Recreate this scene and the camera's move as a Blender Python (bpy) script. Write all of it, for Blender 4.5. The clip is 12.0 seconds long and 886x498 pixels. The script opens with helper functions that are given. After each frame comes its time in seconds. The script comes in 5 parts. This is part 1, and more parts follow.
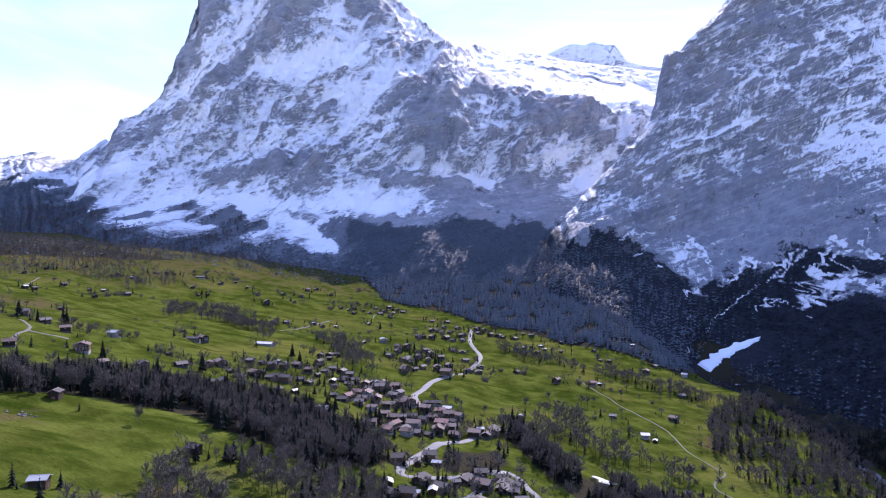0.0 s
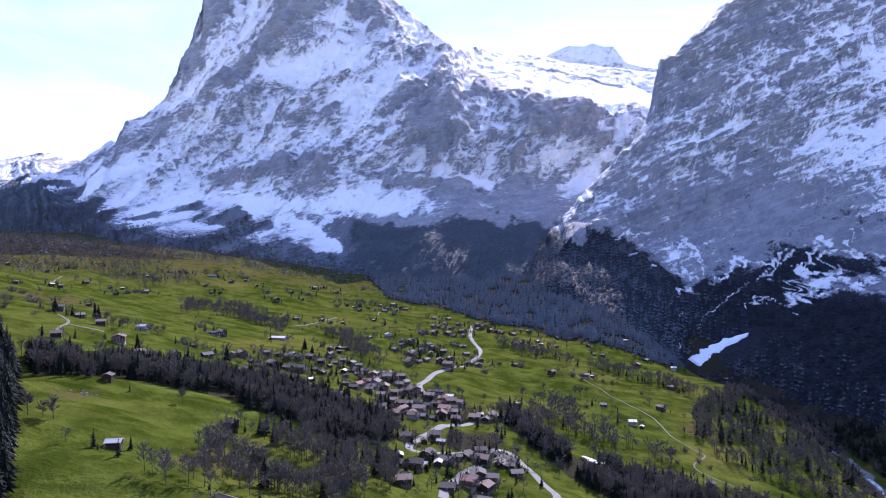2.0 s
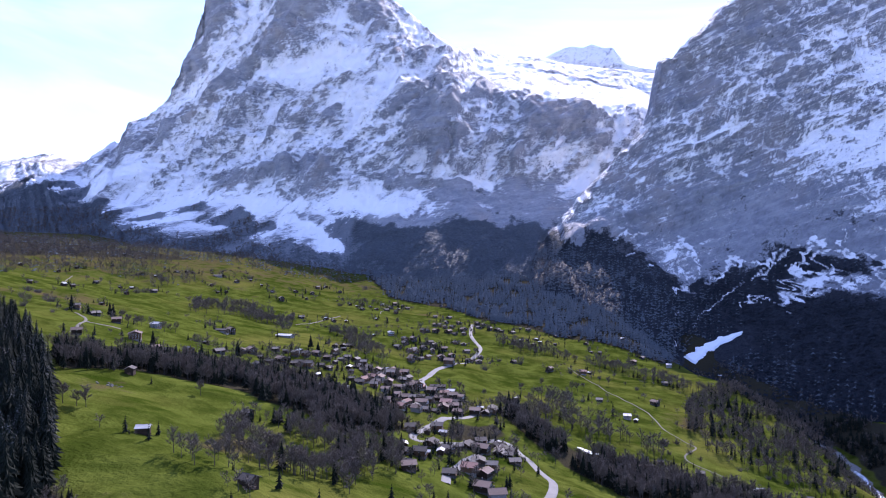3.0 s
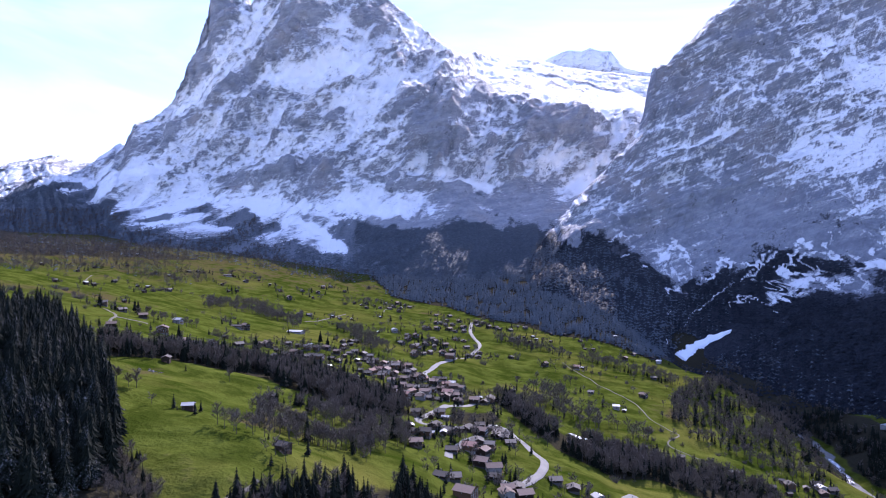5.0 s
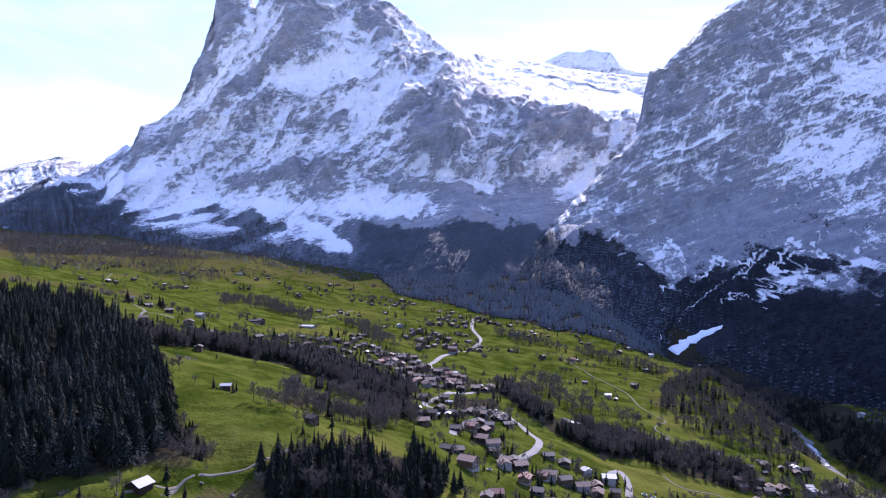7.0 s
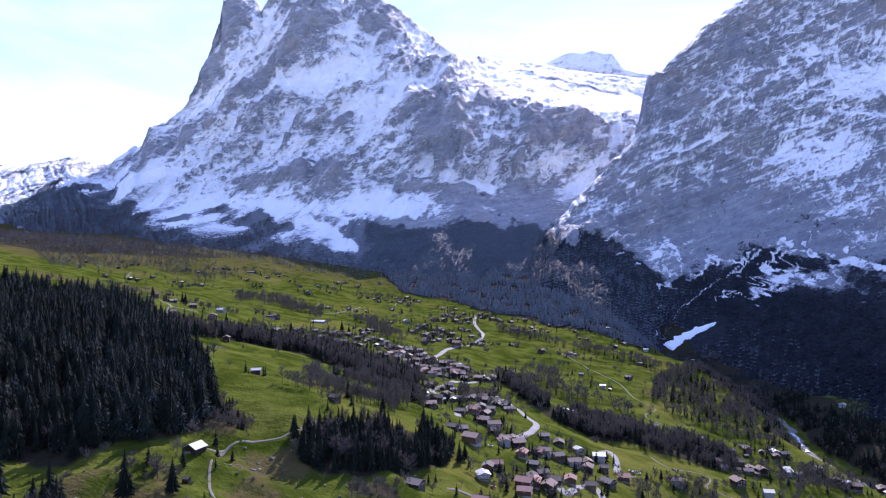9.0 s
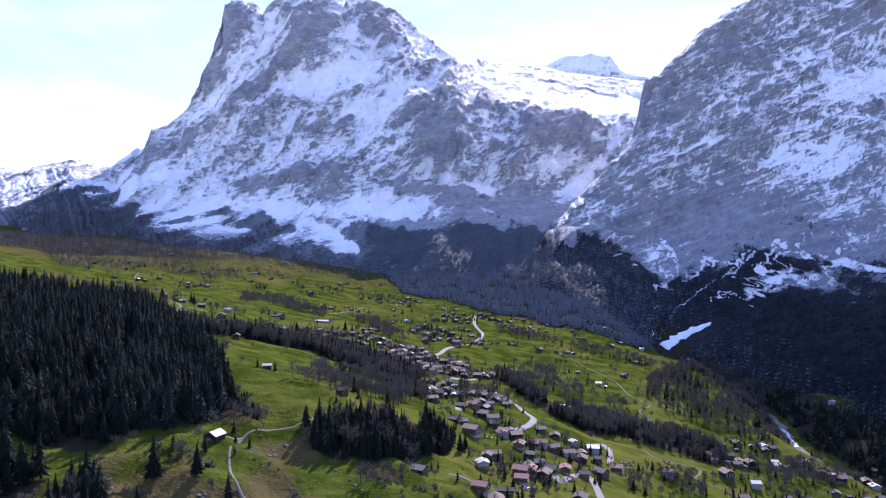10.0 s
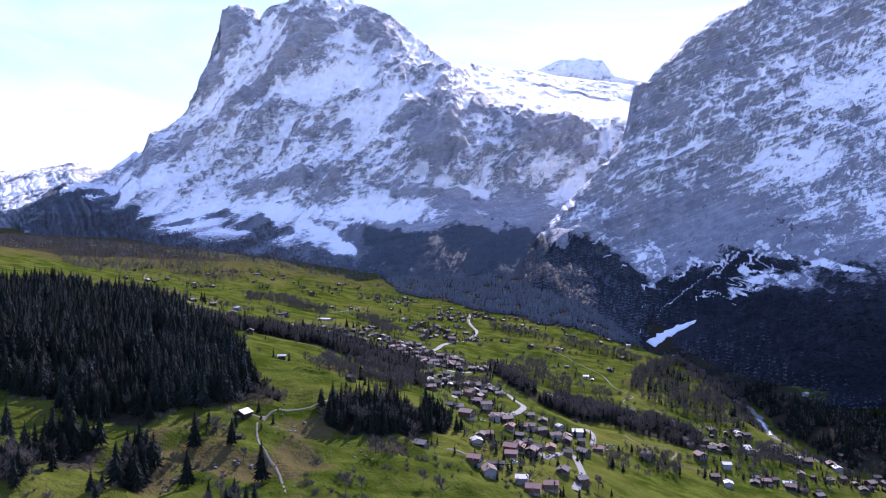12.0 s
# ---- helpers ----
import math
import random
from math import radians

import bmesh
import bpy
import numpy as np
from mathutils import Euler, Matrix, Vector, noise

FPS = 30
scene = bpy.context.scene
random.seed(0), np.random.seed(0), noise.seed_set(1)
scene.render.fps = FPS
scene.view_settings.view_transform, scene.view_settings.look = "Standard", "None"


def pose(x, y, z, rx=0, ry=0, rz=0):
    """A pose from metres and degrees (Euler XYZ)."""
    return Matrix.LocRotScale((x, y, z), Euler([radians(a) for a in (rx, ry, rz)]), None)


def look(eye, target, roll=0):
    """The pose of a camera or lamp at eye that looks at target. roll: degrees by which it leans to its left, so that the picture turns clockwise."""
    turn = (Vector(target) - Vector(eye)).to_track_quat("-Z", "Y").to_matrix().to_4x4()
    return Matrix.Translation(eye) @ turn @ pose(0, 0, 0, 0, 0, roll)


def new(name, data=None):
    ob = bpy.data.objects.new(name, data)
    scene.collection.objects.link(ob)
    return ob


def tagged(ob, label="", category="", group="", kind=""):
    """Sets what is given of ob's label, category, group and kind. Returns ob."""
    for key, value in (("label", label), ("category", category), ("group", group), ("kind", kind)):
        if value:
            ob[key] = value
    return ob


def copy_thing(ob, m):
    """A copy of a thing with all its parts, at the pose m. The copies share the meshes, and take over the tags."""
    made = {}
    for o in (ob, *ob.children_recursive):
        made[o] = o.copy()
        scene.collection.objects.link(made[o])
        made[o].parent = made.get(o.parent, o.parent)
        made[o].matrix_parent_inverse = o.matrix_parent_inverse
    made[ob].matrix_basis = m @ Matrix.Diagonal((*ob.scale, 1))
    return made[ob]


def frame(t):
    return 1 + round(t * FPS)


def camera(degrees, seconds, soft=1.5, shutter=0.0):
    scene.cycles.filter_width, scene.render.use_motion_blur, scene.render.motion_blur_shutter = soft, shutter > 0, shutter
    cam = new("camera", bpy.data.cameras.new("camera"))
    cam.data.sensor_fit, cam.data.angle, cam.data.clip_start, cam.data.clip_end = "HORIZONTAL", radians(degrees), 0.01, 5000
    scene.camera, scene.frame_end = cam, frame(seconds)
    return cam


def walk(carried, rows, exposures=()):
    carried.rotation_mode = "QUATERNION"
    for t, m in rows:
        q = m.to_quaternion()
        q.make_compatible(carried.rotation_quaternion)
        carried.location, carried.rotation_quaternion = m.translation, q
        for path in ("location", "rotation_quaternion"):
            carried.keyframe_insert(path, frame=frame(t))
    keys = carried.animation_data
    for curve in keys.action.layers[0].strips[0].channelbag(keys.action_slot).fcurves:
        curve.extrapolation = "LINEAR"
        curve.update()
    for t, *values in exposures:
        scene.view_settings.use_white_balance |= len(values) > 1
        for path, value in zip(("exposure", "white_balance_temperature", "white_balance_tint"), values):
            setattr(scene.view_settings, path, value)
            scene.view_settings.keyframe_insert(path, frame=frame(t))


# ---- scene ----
cam = camera(68.0, 12.0, 1.0)
PATH = [
    (0, pose(-0.00, 0.00, 260.00, 90.000, -0.000, 0.000)),
    (0.5, pose(-0.67, -11.85, 260.39, 89.966, 0.036, -0.008)),
    (1, pose(-1.35, -25.77, 260.76, 89.952, 0.060, -0.004)),
    (1.5, pose(-2.02, -38.74, 261.12, 89.948, 0.029, -0.014)),
    (2, pose(-2.69, -52.66, 261.45, 89.916, 0.008, 0.010)),
    (2.5, pose(-3.37, -65.59, 261.78, 89.902, 0.029, 0.050)),
    (3, pose(-4.04, -79.73, 262.08, 89.913, 0.039, 0.023)),
    (5, pose(-6.73, -133.53, 263.13, 89.980, -0.079, -0.015)),
    (5.5, pose(-7.41, -146.83, 263.36, 89.967, -0.095, 0.019)),
    (6, pose(-8.08, -161.02, 263.56, 89.934, -0.091, 0.055)),
    (6.5, pose(-8.75, -174.87, 263.75, 89.900, -0.060, 0.057)),
    (7, pose(-9.43, -189.55, 263.92, 89.879, -0.001, 0.093)),
    (9, pose(-12.12, -244.77, 264.44, 89.808, -0.026, 0.318)),
    (9.5, pose(-12.79, -258.41, 264.53, 89.868, 0.001, 0.305)),
    (10, pose(-13.47, -272.58, 264.60, 89.942, -0.005, 0.278)),
    (10.5, pose(-14.14, -286.32, 264.65, 90.088, 0.033, 0.153)),
    (11, pose(-14.81, -301.34, 264.69, 90.243, 0.102, -0.036)),
    (11.5, pose(-15.49, -316.18, 264.71, 90.288, 0.127, -0.234)),
    (12, pose(-16.16, -330.00, 264.72, 90.066, 0.087, -0.215)),
]
walk(cam, PATH, [(0, 1.42, 5300, 36), (12, 1.42, 5300, 36)])

# ---- light: a clear spring noon, the sun high ahead over the shaded mountain ----
SUN_HEIGHT, SUN_BEARING = 36.5, 18.0        # degrees; the bearing to the right of straight up the valley
world = bpy.data.worlds.new("sky")
scene.world = world
world.use_nodes = True
sky = world.node_tree.nodes.new("ShaderNodeTexSky")
sky.sky_type = "NISHITA"
sky.sun_disc = False
sky.sun_elevation, sky.sun_rotation = radians(SUN_HEIGHT), radians(SUN_BEARING)
sky.air_density, sky.altitude, sky.dust_density, sky.ozone_density = 1.0, 1300, 0.05, 2.0
world.node_tree.nodes["Background"].inputs["Strength"].default_value = 0.125


def sky_node(kind, **inputs):
    node = world.node_tree.nodes.new(kind)
    for key, value in inputs.items():
        if hasattr(value, "is_output"):
            world.node_tree.links.new(value, node.inputs[key])
        else:
            node.inputs[key].default_value = value
    return node


# thin high cloud, drawn out in wisps over the whole sky
way = sky_node("ShaderNodeTexCoord").outputs["Generated"]
wisp_place = sky_node("ShaderNodeMapping", Vector=way, Scale=(1.6, 2.6, 5.5), Rotation=(0.0, radians(14), radians(25)))
wisps = sky_node("ShaderNodeTexNoise", Vector=wisp_place.outputs["Vector"], Scale=1.3, Detail=6.0, Roughness=0.5, Distortion=0.6)
veil = sky_node("ShaderNodeMapRange", Value=wisps.outputs["Fac"])
veil.interpolation_type = "SMOOTHSTEP"
for k, v in ((1, 0.40), (2, 0.72), (3, 0.02), (4, 0.34)):
    veil.inputs[k].default_value = v
cloud = sky_node("ShaderNodeMix")
cloud.data_type = "RGBA"
cloud.inputs["B"].default_value = (6.2, 6.2, 6.2, 1.0)
world.node_tree.links.new(veil.outputs[0], cloud.inputs["Factor"])
world.node_tree.links.new(sky.outputs["Color"], cloud.inputs["A"])
world.node_tree.links.new(cloud.outputs["Result"], world.node_tree.nodes["Background"].inputs["Color"])
sun = new("sun", bpy.data.lights.new("sun", "SUN"))
sun.data.energy, sun.data.angle, sun.data.color = 3.5, radians(0.55), (1.0, 0.90, 0.70)
toward = Vector((math.sin(radians(SUN_BEARING)) * math.cos(radians(SUN_HEIGHT)), math.cos(radians(SUN_BEARING)) * math.cos(radians(SUN_HEIGHT)), math.sin(radians(SUN_HEIGHT))))
sun.matrix_world = look(toward * 900, (0, 0, 0))

# ---- materials ----
class Nodes:
    """A small helper that wires the nodes of one material."""

    def __init__(self, name, rough=0.9, spec=0.2):
        self.mat = bpy.data.materials.new(name)
        self.mat.use_nodes = True
        self.tree = self.mat.node_tree
        self.bsdf = self.tree.nodes["Principled BSDF"]
        self.bsdf.inputs["Roughness"].default_value = rough
        self.bsdf.inputs["Specular IOR Level"].default_value = spec
        self.pos = self.tree.nodes.new("ShaderNodeNewGeometry").outputs["Position"]

    def add(self, kind, **inputs):
        node = self.tree.nodes.new(kind)
        for key, value in inputs.items():
            self.set(node.inputs[key.replace("_", " ")], value)
        return node

    def set(self, socket, value):
        if hasattr(value, "is_output"):
            self.tree.links.new(value, socket)
        else:
            socket.default_value = value

    def noise(self, scale, detail=4.0, rough=0.55, where=None, distort=0.0):
        n = self.add("ShaderNodeTexNoise", Scale=scale, Detail=detail, Roughness=rough, Distortion=distort)
        self.tree.links.new(where or self.pos, n.inputs["Vector"])
        return n.outputs["Fac"]

    def stretch(self, sx, sy, sz, turn=(0, 0, 0), where=None):
        m = self.add("ShaderNodeMapping")
        m.vector_type = "TEXTURE"
        m.inputs["Scale"].default_value = (1 / sx, 1 / sy, 1 / sz)
        m.inputs["Rotation"].default_value = [radians(a) for a in turn]
        self.tree.links.new(where or self.pos, m.inputs["Vector"])
        return m.outputs["Vector"]

    def math(self, op, a, b=0.0, c=0.0):
        m = self.tree.nodes.new("ShaderNodeMath")
        m.operation = op
        for k, v in enumerate((a, b, c)):
            self.set(m.inputs[k], v)
        return m.outputs[0]

    def ramp(self, value, lo, hi):
        m = self.tree.nodes.new("ShaderNodeMapRange")
        m.interpolation_type = "SMOOTHSTEP"
        for k, v in enumerate((value, lo, hi, 0.0, 1.0)):
            self.set(m.inputs[k], v)
        return m.outputs[0]

    def mix(self, fac, a, b):
        m = self.tree.nodes.new("ShaderNodeMix")
        m.data_type = "RGBA"
        self.set(m.inputs["Factor"], fac)
        self.set(m.inputs["A"], (*a, 1.0) if isinstance(a, tuple) else a)
        self.set(m.inputs["B"], (*b, 1.0) if isinstance(b, tuple) else b)
        return m.outputs["Result"]

    def attr(self, name):
        a = self.tree.nodes.new("ShaderNodeAttribute")
        a.attribute_name = name
        return a.outputs["Fac"]

    def random(self):
        return self.tree.nodes.new("ShaderNodeObjectInfo").outputs["Random"]

    def island(self):
        return self.tree.nodes.new("ShaderNodeNewGeometry").outputs["Random Per Island"]

    def done(self, colour, bump=None, strength=0.5, distance=0.5, rough=None):
        self.set(self.bsdf.inputs["Base Color"], (*colour, 1.0) if isinstance(colour, tuple) else colour)
        if rough is not None:
            self.set(self.bsdf.inputs["Roughness"], rough)
        if bump is not None:
            b = self.add("ShaderNodeBump", Height=bump, Strength=strength, Distance=distance)
            self.tree.links.new(b.outputs["Normal"], self.bsdf.inputs["Normal"])
        return self.mat


def make_grass():
    n = Nodes("meadow", 1.0, 0.0)
    large, mid, fine = n.noise(0.008, 4), n.noise(0.045, 5, 0.6), n.noise(0.35, 4, 0.6)
    streak = n.noise(1.0, 4, 0.6, n.stretch(0.006, 0.05, 0.05, (0, 0, 12)))
    col = n.mix(n.ramp(mid, 0.35, 0.68), (0.031, 0.043, 0.0052), (0.077, 0.093, 0.0140))
    col = n.mix(n.ramp(large, 0.45, 0.75), col, (0.103, 0.102, 0.020))
    col = n.mix(n.ramp(streak, 0.50, 0.74), col, (0.022, 0.036, 0.003))
    dry = n.ramp(n.math("ADD", n.attr("dry"), n.math("MULTIPLY", n.math("SUBTRACT", mid, 0.5), 1.4)), 0.4, 0.75)
    col = n.mix(dry, col, n.mix(fine, (0.042, 0.035, 0.013), (0.105, 0.085, 0.034)))
    wood = n.ramp(n.math("ADD", n.attr("wood"), n.math("MULTIPLY", n.math("SUBTRACT", mid, 0.5), 0.8)), 0.3, 0.6)
    col = n.mix(wood, col, n.mix(fine, (0.016, 0.015, 0.011), (0.052, 0.046, 0.028)))
    stone = n.ramp(n.math("ADD", n.attr("stone"), n.math("MULTIPLY", n.math("SUBTRACT", mid, 0.5), 1.0)), 0.4, 0.6)
    col = n.mix(stone, col, n.mix(fine, (0.10, 0.095, 0.085), (0.32, 0.31, 0.29)))
    col = n.mix(n.math("MULTIPLY", n.ramp(fine, 0.5, 0.85), 0.35), col, (0.025, 0.032, 0.004))
    return n.done(col, n.math("ADD", fine, n.math("MULTIPLY", mid, 3.0)), 0.9, 1.2)


def make_alp(name, dip, lean, bed_share, dark, pale, warm, wood_dark, wood_pale):
    """Limestone with snow. dip: how steeply the beds rise, lean: how the gullies lean, in degrees."""
    n = Nodes(name, 0.8, 0.2)
    fine, tiny, large = n.noise(0.030, 8, 0.70), n.noise(0.15, 6, 0.70), n.noise(0.005, 4)
    beds = n.noise(1.0, 7, 0.66, n.stretch(0.008, 0.012, 0.070, (0, -dip, 0)), 0.25)
    thin = n.noise(1.0, 5, 0.65, n.stretch(0.022, 0.02, 0.21, (0, -dip * 0.9, 0)), 0.2)
    fall = n.noise(1.0, 7, 0.68, n.stretch(0.050, 0.02, 0.011, (0, lean, 0)), 0.2)
    rib = n.noise(1.0, 6, 0.66, n.stretch(0.17, 0.06, 0.035, (0, lean * 1.3, 0)), 0.2)
    rock = n.mix(n.ramp(n.math("ADD", n.math("MULTIPLY", beds, 0.5), n.math("MULTIPLY", fine, 0.5)), 0.38, 0.64), dark, pale)
    rock = n.mix(n.math("MULTIPLY", n.ramp(large, 0.52, 0.68), 0.6), rock, warm)
    rock = n.mix(n.math("MULTIPLY", n.ramp(rib, 0.50, 0.68), 0.45), rock, tuple(0.6 * c for c in dark))
    s = n.math("ADD", 0.255, n.math("MULTIPLY", n.attr("snow"), 0.60))
    for field, amount in ((fine, 1.35), (beds, 1.5 * bed_share), (fall, 1.15), (thin, 1.2 * bed_share), (rib, 0.85), (tiny, 0.75)):
        s = n.math("ADD", s, n.math("MULTIPLY", n.math("SUBTRACT", field, 0.5), amount))
    for field, amount in ((fall, 0.26), (beds, 0.24), (rib, 0.20)):      # thin bare ribs along the gullies and the beds
        line = n.ramp(n.math("ABSOLUTE", n.math("SUBTRACT", field, 0.5)), 0.0, 0.045)
        s = n.math("ADD", s, n.math("MULTIPLY", n.math("SUBTRACT", line, 0.75), amount))
    snow = n.math("ADD", n.math("MULTIPLY", n.ramp(s, 0.44, 0.58), 0.78), n.math("MULTIPLY", n.ramp(s, 0.16, 0.48), 0.22))   # deep snow, and a dusting beside it
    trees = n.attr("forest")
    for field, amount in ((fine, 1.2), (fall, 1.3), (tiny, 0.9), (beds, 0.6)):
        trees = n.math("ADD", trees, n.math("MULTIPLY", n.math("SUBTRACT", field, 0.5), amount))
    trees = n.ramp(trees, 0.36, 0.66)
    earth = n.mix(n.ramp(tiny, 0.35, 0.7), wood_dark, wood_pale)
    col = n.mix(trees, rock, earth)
    bare = n.math("SUBTRACT", 1.0, n.math("MULTIPLY", trees, 0.92))
    col = n.mix(n.math("MULTIPLY", snow, bare), col, (0.90, 0.895, 0.885))
    height = n.math("ADD", n.math("MULTIPLY", fine, 2.0), n.math("ADD", n.math("ADD", rib, thin), n.math("MULTIPLY", tiny, 0.8)))
    return n.done(col, n.math("MULTIPLY", height, n.math("SUBTRACT", 1.0, n.math("MULTIPLY", snow, 0.6))), 0.9, 11.0)


def make_plain(name, dark, light, scale=0.6, rough=0.85, spec=0.2, bump=0.3, vary=0.0, distance=0.1):
    n = Nodes(name, rough, spec)
    col = n.mix(n.noise(scale, 5, 0.6), dark, light)
    if vary:
        hsv = n.add("ShaderNodeHueSaturation", Color=col, Value=n.math("ADD", 1.0 - vary, n.math("MULTIPLY", n.random(), 2 * vary)))
        col = hsv.outputs["Color"]
    return n.done(col, n.noise(scale * 5, 3), bump, distance)


GRASS = make_grass()
# rock and wood-floor tones lean pale and blue to stand in for haze
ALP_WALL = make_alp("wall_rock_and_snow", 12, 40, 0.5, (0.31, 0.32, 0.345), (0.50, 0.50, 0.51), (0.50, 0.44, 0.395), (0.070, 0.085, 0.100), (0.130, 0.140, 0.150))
# the wood floor here is near black, with the slope's shade in its colour
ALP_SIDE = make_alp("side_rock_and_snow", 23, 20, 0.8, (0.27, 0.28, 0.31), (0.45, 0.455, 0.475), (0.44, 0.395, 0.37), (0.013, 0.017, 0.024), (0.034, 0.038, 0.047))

# ---- land forms, in metres: x across the valley, y up the valley, z up ----
def grad_noise(x, y, seed=0):
    """Smooth noise of -1 to 1 over arrays of x and y."""
    xi, yi = np.floor(x).astype(np.int64), np.floor(y).astype(np.int64)
    fx, fy = x - xi, y - yi
    ux, uy = fx * fx * fx * (fx * (6 * fx - 15) + 10), fy * fy * fy * (fy * (6 * fy - 15) + 10)

    def corner(a, b):
        h = (a * 374761393 + b * 668265263 + seed * 1274126177) & 0xFFFFFFFF
        h = ((h ^ (h >> 13)) * 1103515245) & 0xFFFFFFFF
        h = ((h ^ (h >> 16)) * 2246822519) & 0xFFFFFFFF
        ang = (h & 0xFFFF) * (2 * math.pi / 65536)
        return np.cos(ang) * (x - a) + np.sin(ang) * (y - b)

    n0 = corner(xi, yi) * (1 - ux) + corner(xi + 1, yi) * ux
    n1 = corner(xi, yi + 1) * (1 - ux) + corner(xi + 1, yi + 1) * ux
    return 1.5 * (n0 * (1 - uy) + n1 * uy)


def fbm(x, y, octaves=5, seed=0, ridged=False, gain=0.5):
    total, amp = np.zeros(np.shape(x)), 1.0
    for o in range(octaves):
        n = grad_noise(x * 2**o + 17.3 * o, y * 2**o - 9.1 * o, seed + o)
        total = total + amp * ((1 - 2 * np.abs(n)) if ridged else n)
        amp *= gain
    return total


def smooth(lo, hi, v):
    t = np.clip((v - lo) / (hi - lo), 0, 1)
    return t * t * (3 - 2 * t)


def near_line(x, y, line):
    """Distance from points to a polyline in plan."""
    best = np.full(np.shape(x), 1e9)
    for (ax, ay), (bx, by) in zip(line, line[1:]):
        t = np.clip(((x - ax) * (bx - ax) + (y - ay) * (by - ay)) / ((bx - ax) ** 2 + (by - ay) ** 2), 0, 1)
        best = np.minimum(best, np.hypot(x - ax - t * (bx - ax), y - ay - t * (by - ay)))
    return best


def inside(x, y, poly):
    hit = np.zeros(np.shape(x), bool)
    for (ax, ay), (bx, by) in zip(poly, poly[1:] + poly[:1]):
        if ay != by:
            hit ^= ((ay > y) != (by > y)) & (x < (bx - ax) * (y - ay) / (by - ay) + ax)
    return hit


# heights of the valley floor every 300 m across (from -1200) and 250 m along (from -250)
FLOOR = np.array([
    (308, 257, 205, 155, 119,  73,  48,  72),
    (311, 260, 206, 151, 106,  21, -13,  65),
    (314, 264, 223, 212, 135,  -7, -40,  47),
    (322, 285, 250, 193, 100,  35,  -8,  45),
    (327, 286, 232, 158, 103,  63,  23,  18),
    (320, 273, 208, 152, 117,  88,   0, -29),
    (304, 277, 247, 181, 113, 129,  67,   4),
    (302, 276, 249, 189, 135, 163, 149, 102),
    (316, 285, 250, 214, 181, 192, 209, 215),
], float)
RIVER = [(300, 1560), (400, 1330), (440, 1100), (465, 900), (487, 780), (491, 745), (484, 720), (486, 700), (474, 682), (472, 662), (464, 645), (462, 628), (455, 605), (462, 560), (500, 480), (580, 380), (640, 250), (650, -200)]


def spline_weights(t):
    return np.stack([(1 - t) ** 3, 3 * t**3 - 6 * t**2 + 4, -3 * t**3 + 3 * t**2 + 3 * t + 1, t**3]) / 6


def valley(x, y):
    """Height of the ground without its small bumps."""
    rows, cols = FLOOR.shape
    u, v = np.clip((x + 1200) / 300, 0, cols - 1.001), np.clip((y + 250) / 250, 0, rows - 1.001)
    i, j = u.astype(int), v.astype(int)
    bu, bv = spline_weights(u - i), spline_weights(v - j)
    z = 0
    for a in range(4):
        for b in range(4):
            z = z + bu[a] * bv[b] * FLOOR[np.clip(j + b - 1, 0, rows - 1), np.clip(i + a - 1, 0, cols - 1)]
    z = z - 30 * np.exp(-(near_line(x, y, RIVER) / 42) ** 2)          # the gorge
    z = z + 13 * np.exp(-((x - 625) / 70) ** 2 - ((y - 745) / 60) ** 2)  # terrace over the river
    z = z + 15 * np.exp(-((x - 400) / 60) ** 2 - ((y - 870) / 90) ** 2)  # end of the long meadow
    z = z + 10 * np.exp(-((x + 150) / 70) ** 2 - ((y - 235) / 60) ** 2)  # knoll of the hay barn
    z = z + 9 * np.exp(-((x + 95) / 45) ** 2 - ((y - 190) / 45) ** 2)
    z = z - 16 * np.exp(-((x - 505) / 80) ** 2 - ((y - 1140) / 90) ** 2)  # foot of the snow fan
    return z


def ground_z(x, y):
    x, y = np.asarray(x, float), np.asarray(y, float)
    z = valley(x, y)
    near = np.exp(-((x + 200) / 300) ** 2 - ((y - 60) / 130) ** 2)     # broken ground below the barns
    rough = 0.7 + 2.2 * near
    z = z + rough * (2.2 * fbm(x / 110, y / 110, 3, 5) + 0.55 * fbm(x / 23, y / 23, 3, 9))
    z = z + 4.0 * near * fbm(x / 48, y / 48, 4, 21, ridged=True)
    out = np.maximum(np.maximum(-1300 - x, x - 1000), np.maximum(-600 - y, 0))
    return z + smooth(0, 900, out) * (90 + 60 * fbm(x / 500, y / 500, 3, 31))


# a tongue of old snow that runs down to the valley floor: its two edges, from the tip to the foot
TONGUE_EDGES = [
    [(581, 1202, 99), (542, 1222, 84.4), (508, 1215, 70.7), (478, 1191, 62.2), (456, 1182, 55.6)],
    [(576, 1196, 96), (537, 1198, 75.5), (515, 1194, 61.6), (488, 1163, 52.8), (467, 1145, 44.3)],
]
SNOW_TONGUE = [((a[0] + b[0]) / 2, (a[1] + b[1]) / 2) for a, b in zip(*TONGUE_EDGES)]
BELOW_TONGUE = [(a - 16, b - 44) for a, b in SNOW_TONGUE]


def clear_of_tongue(x, y):
    return (near_line(x, y, SNOW_TONGUE) > 24) & (near_line(x, y, BELOW_TONGUE) > 26)


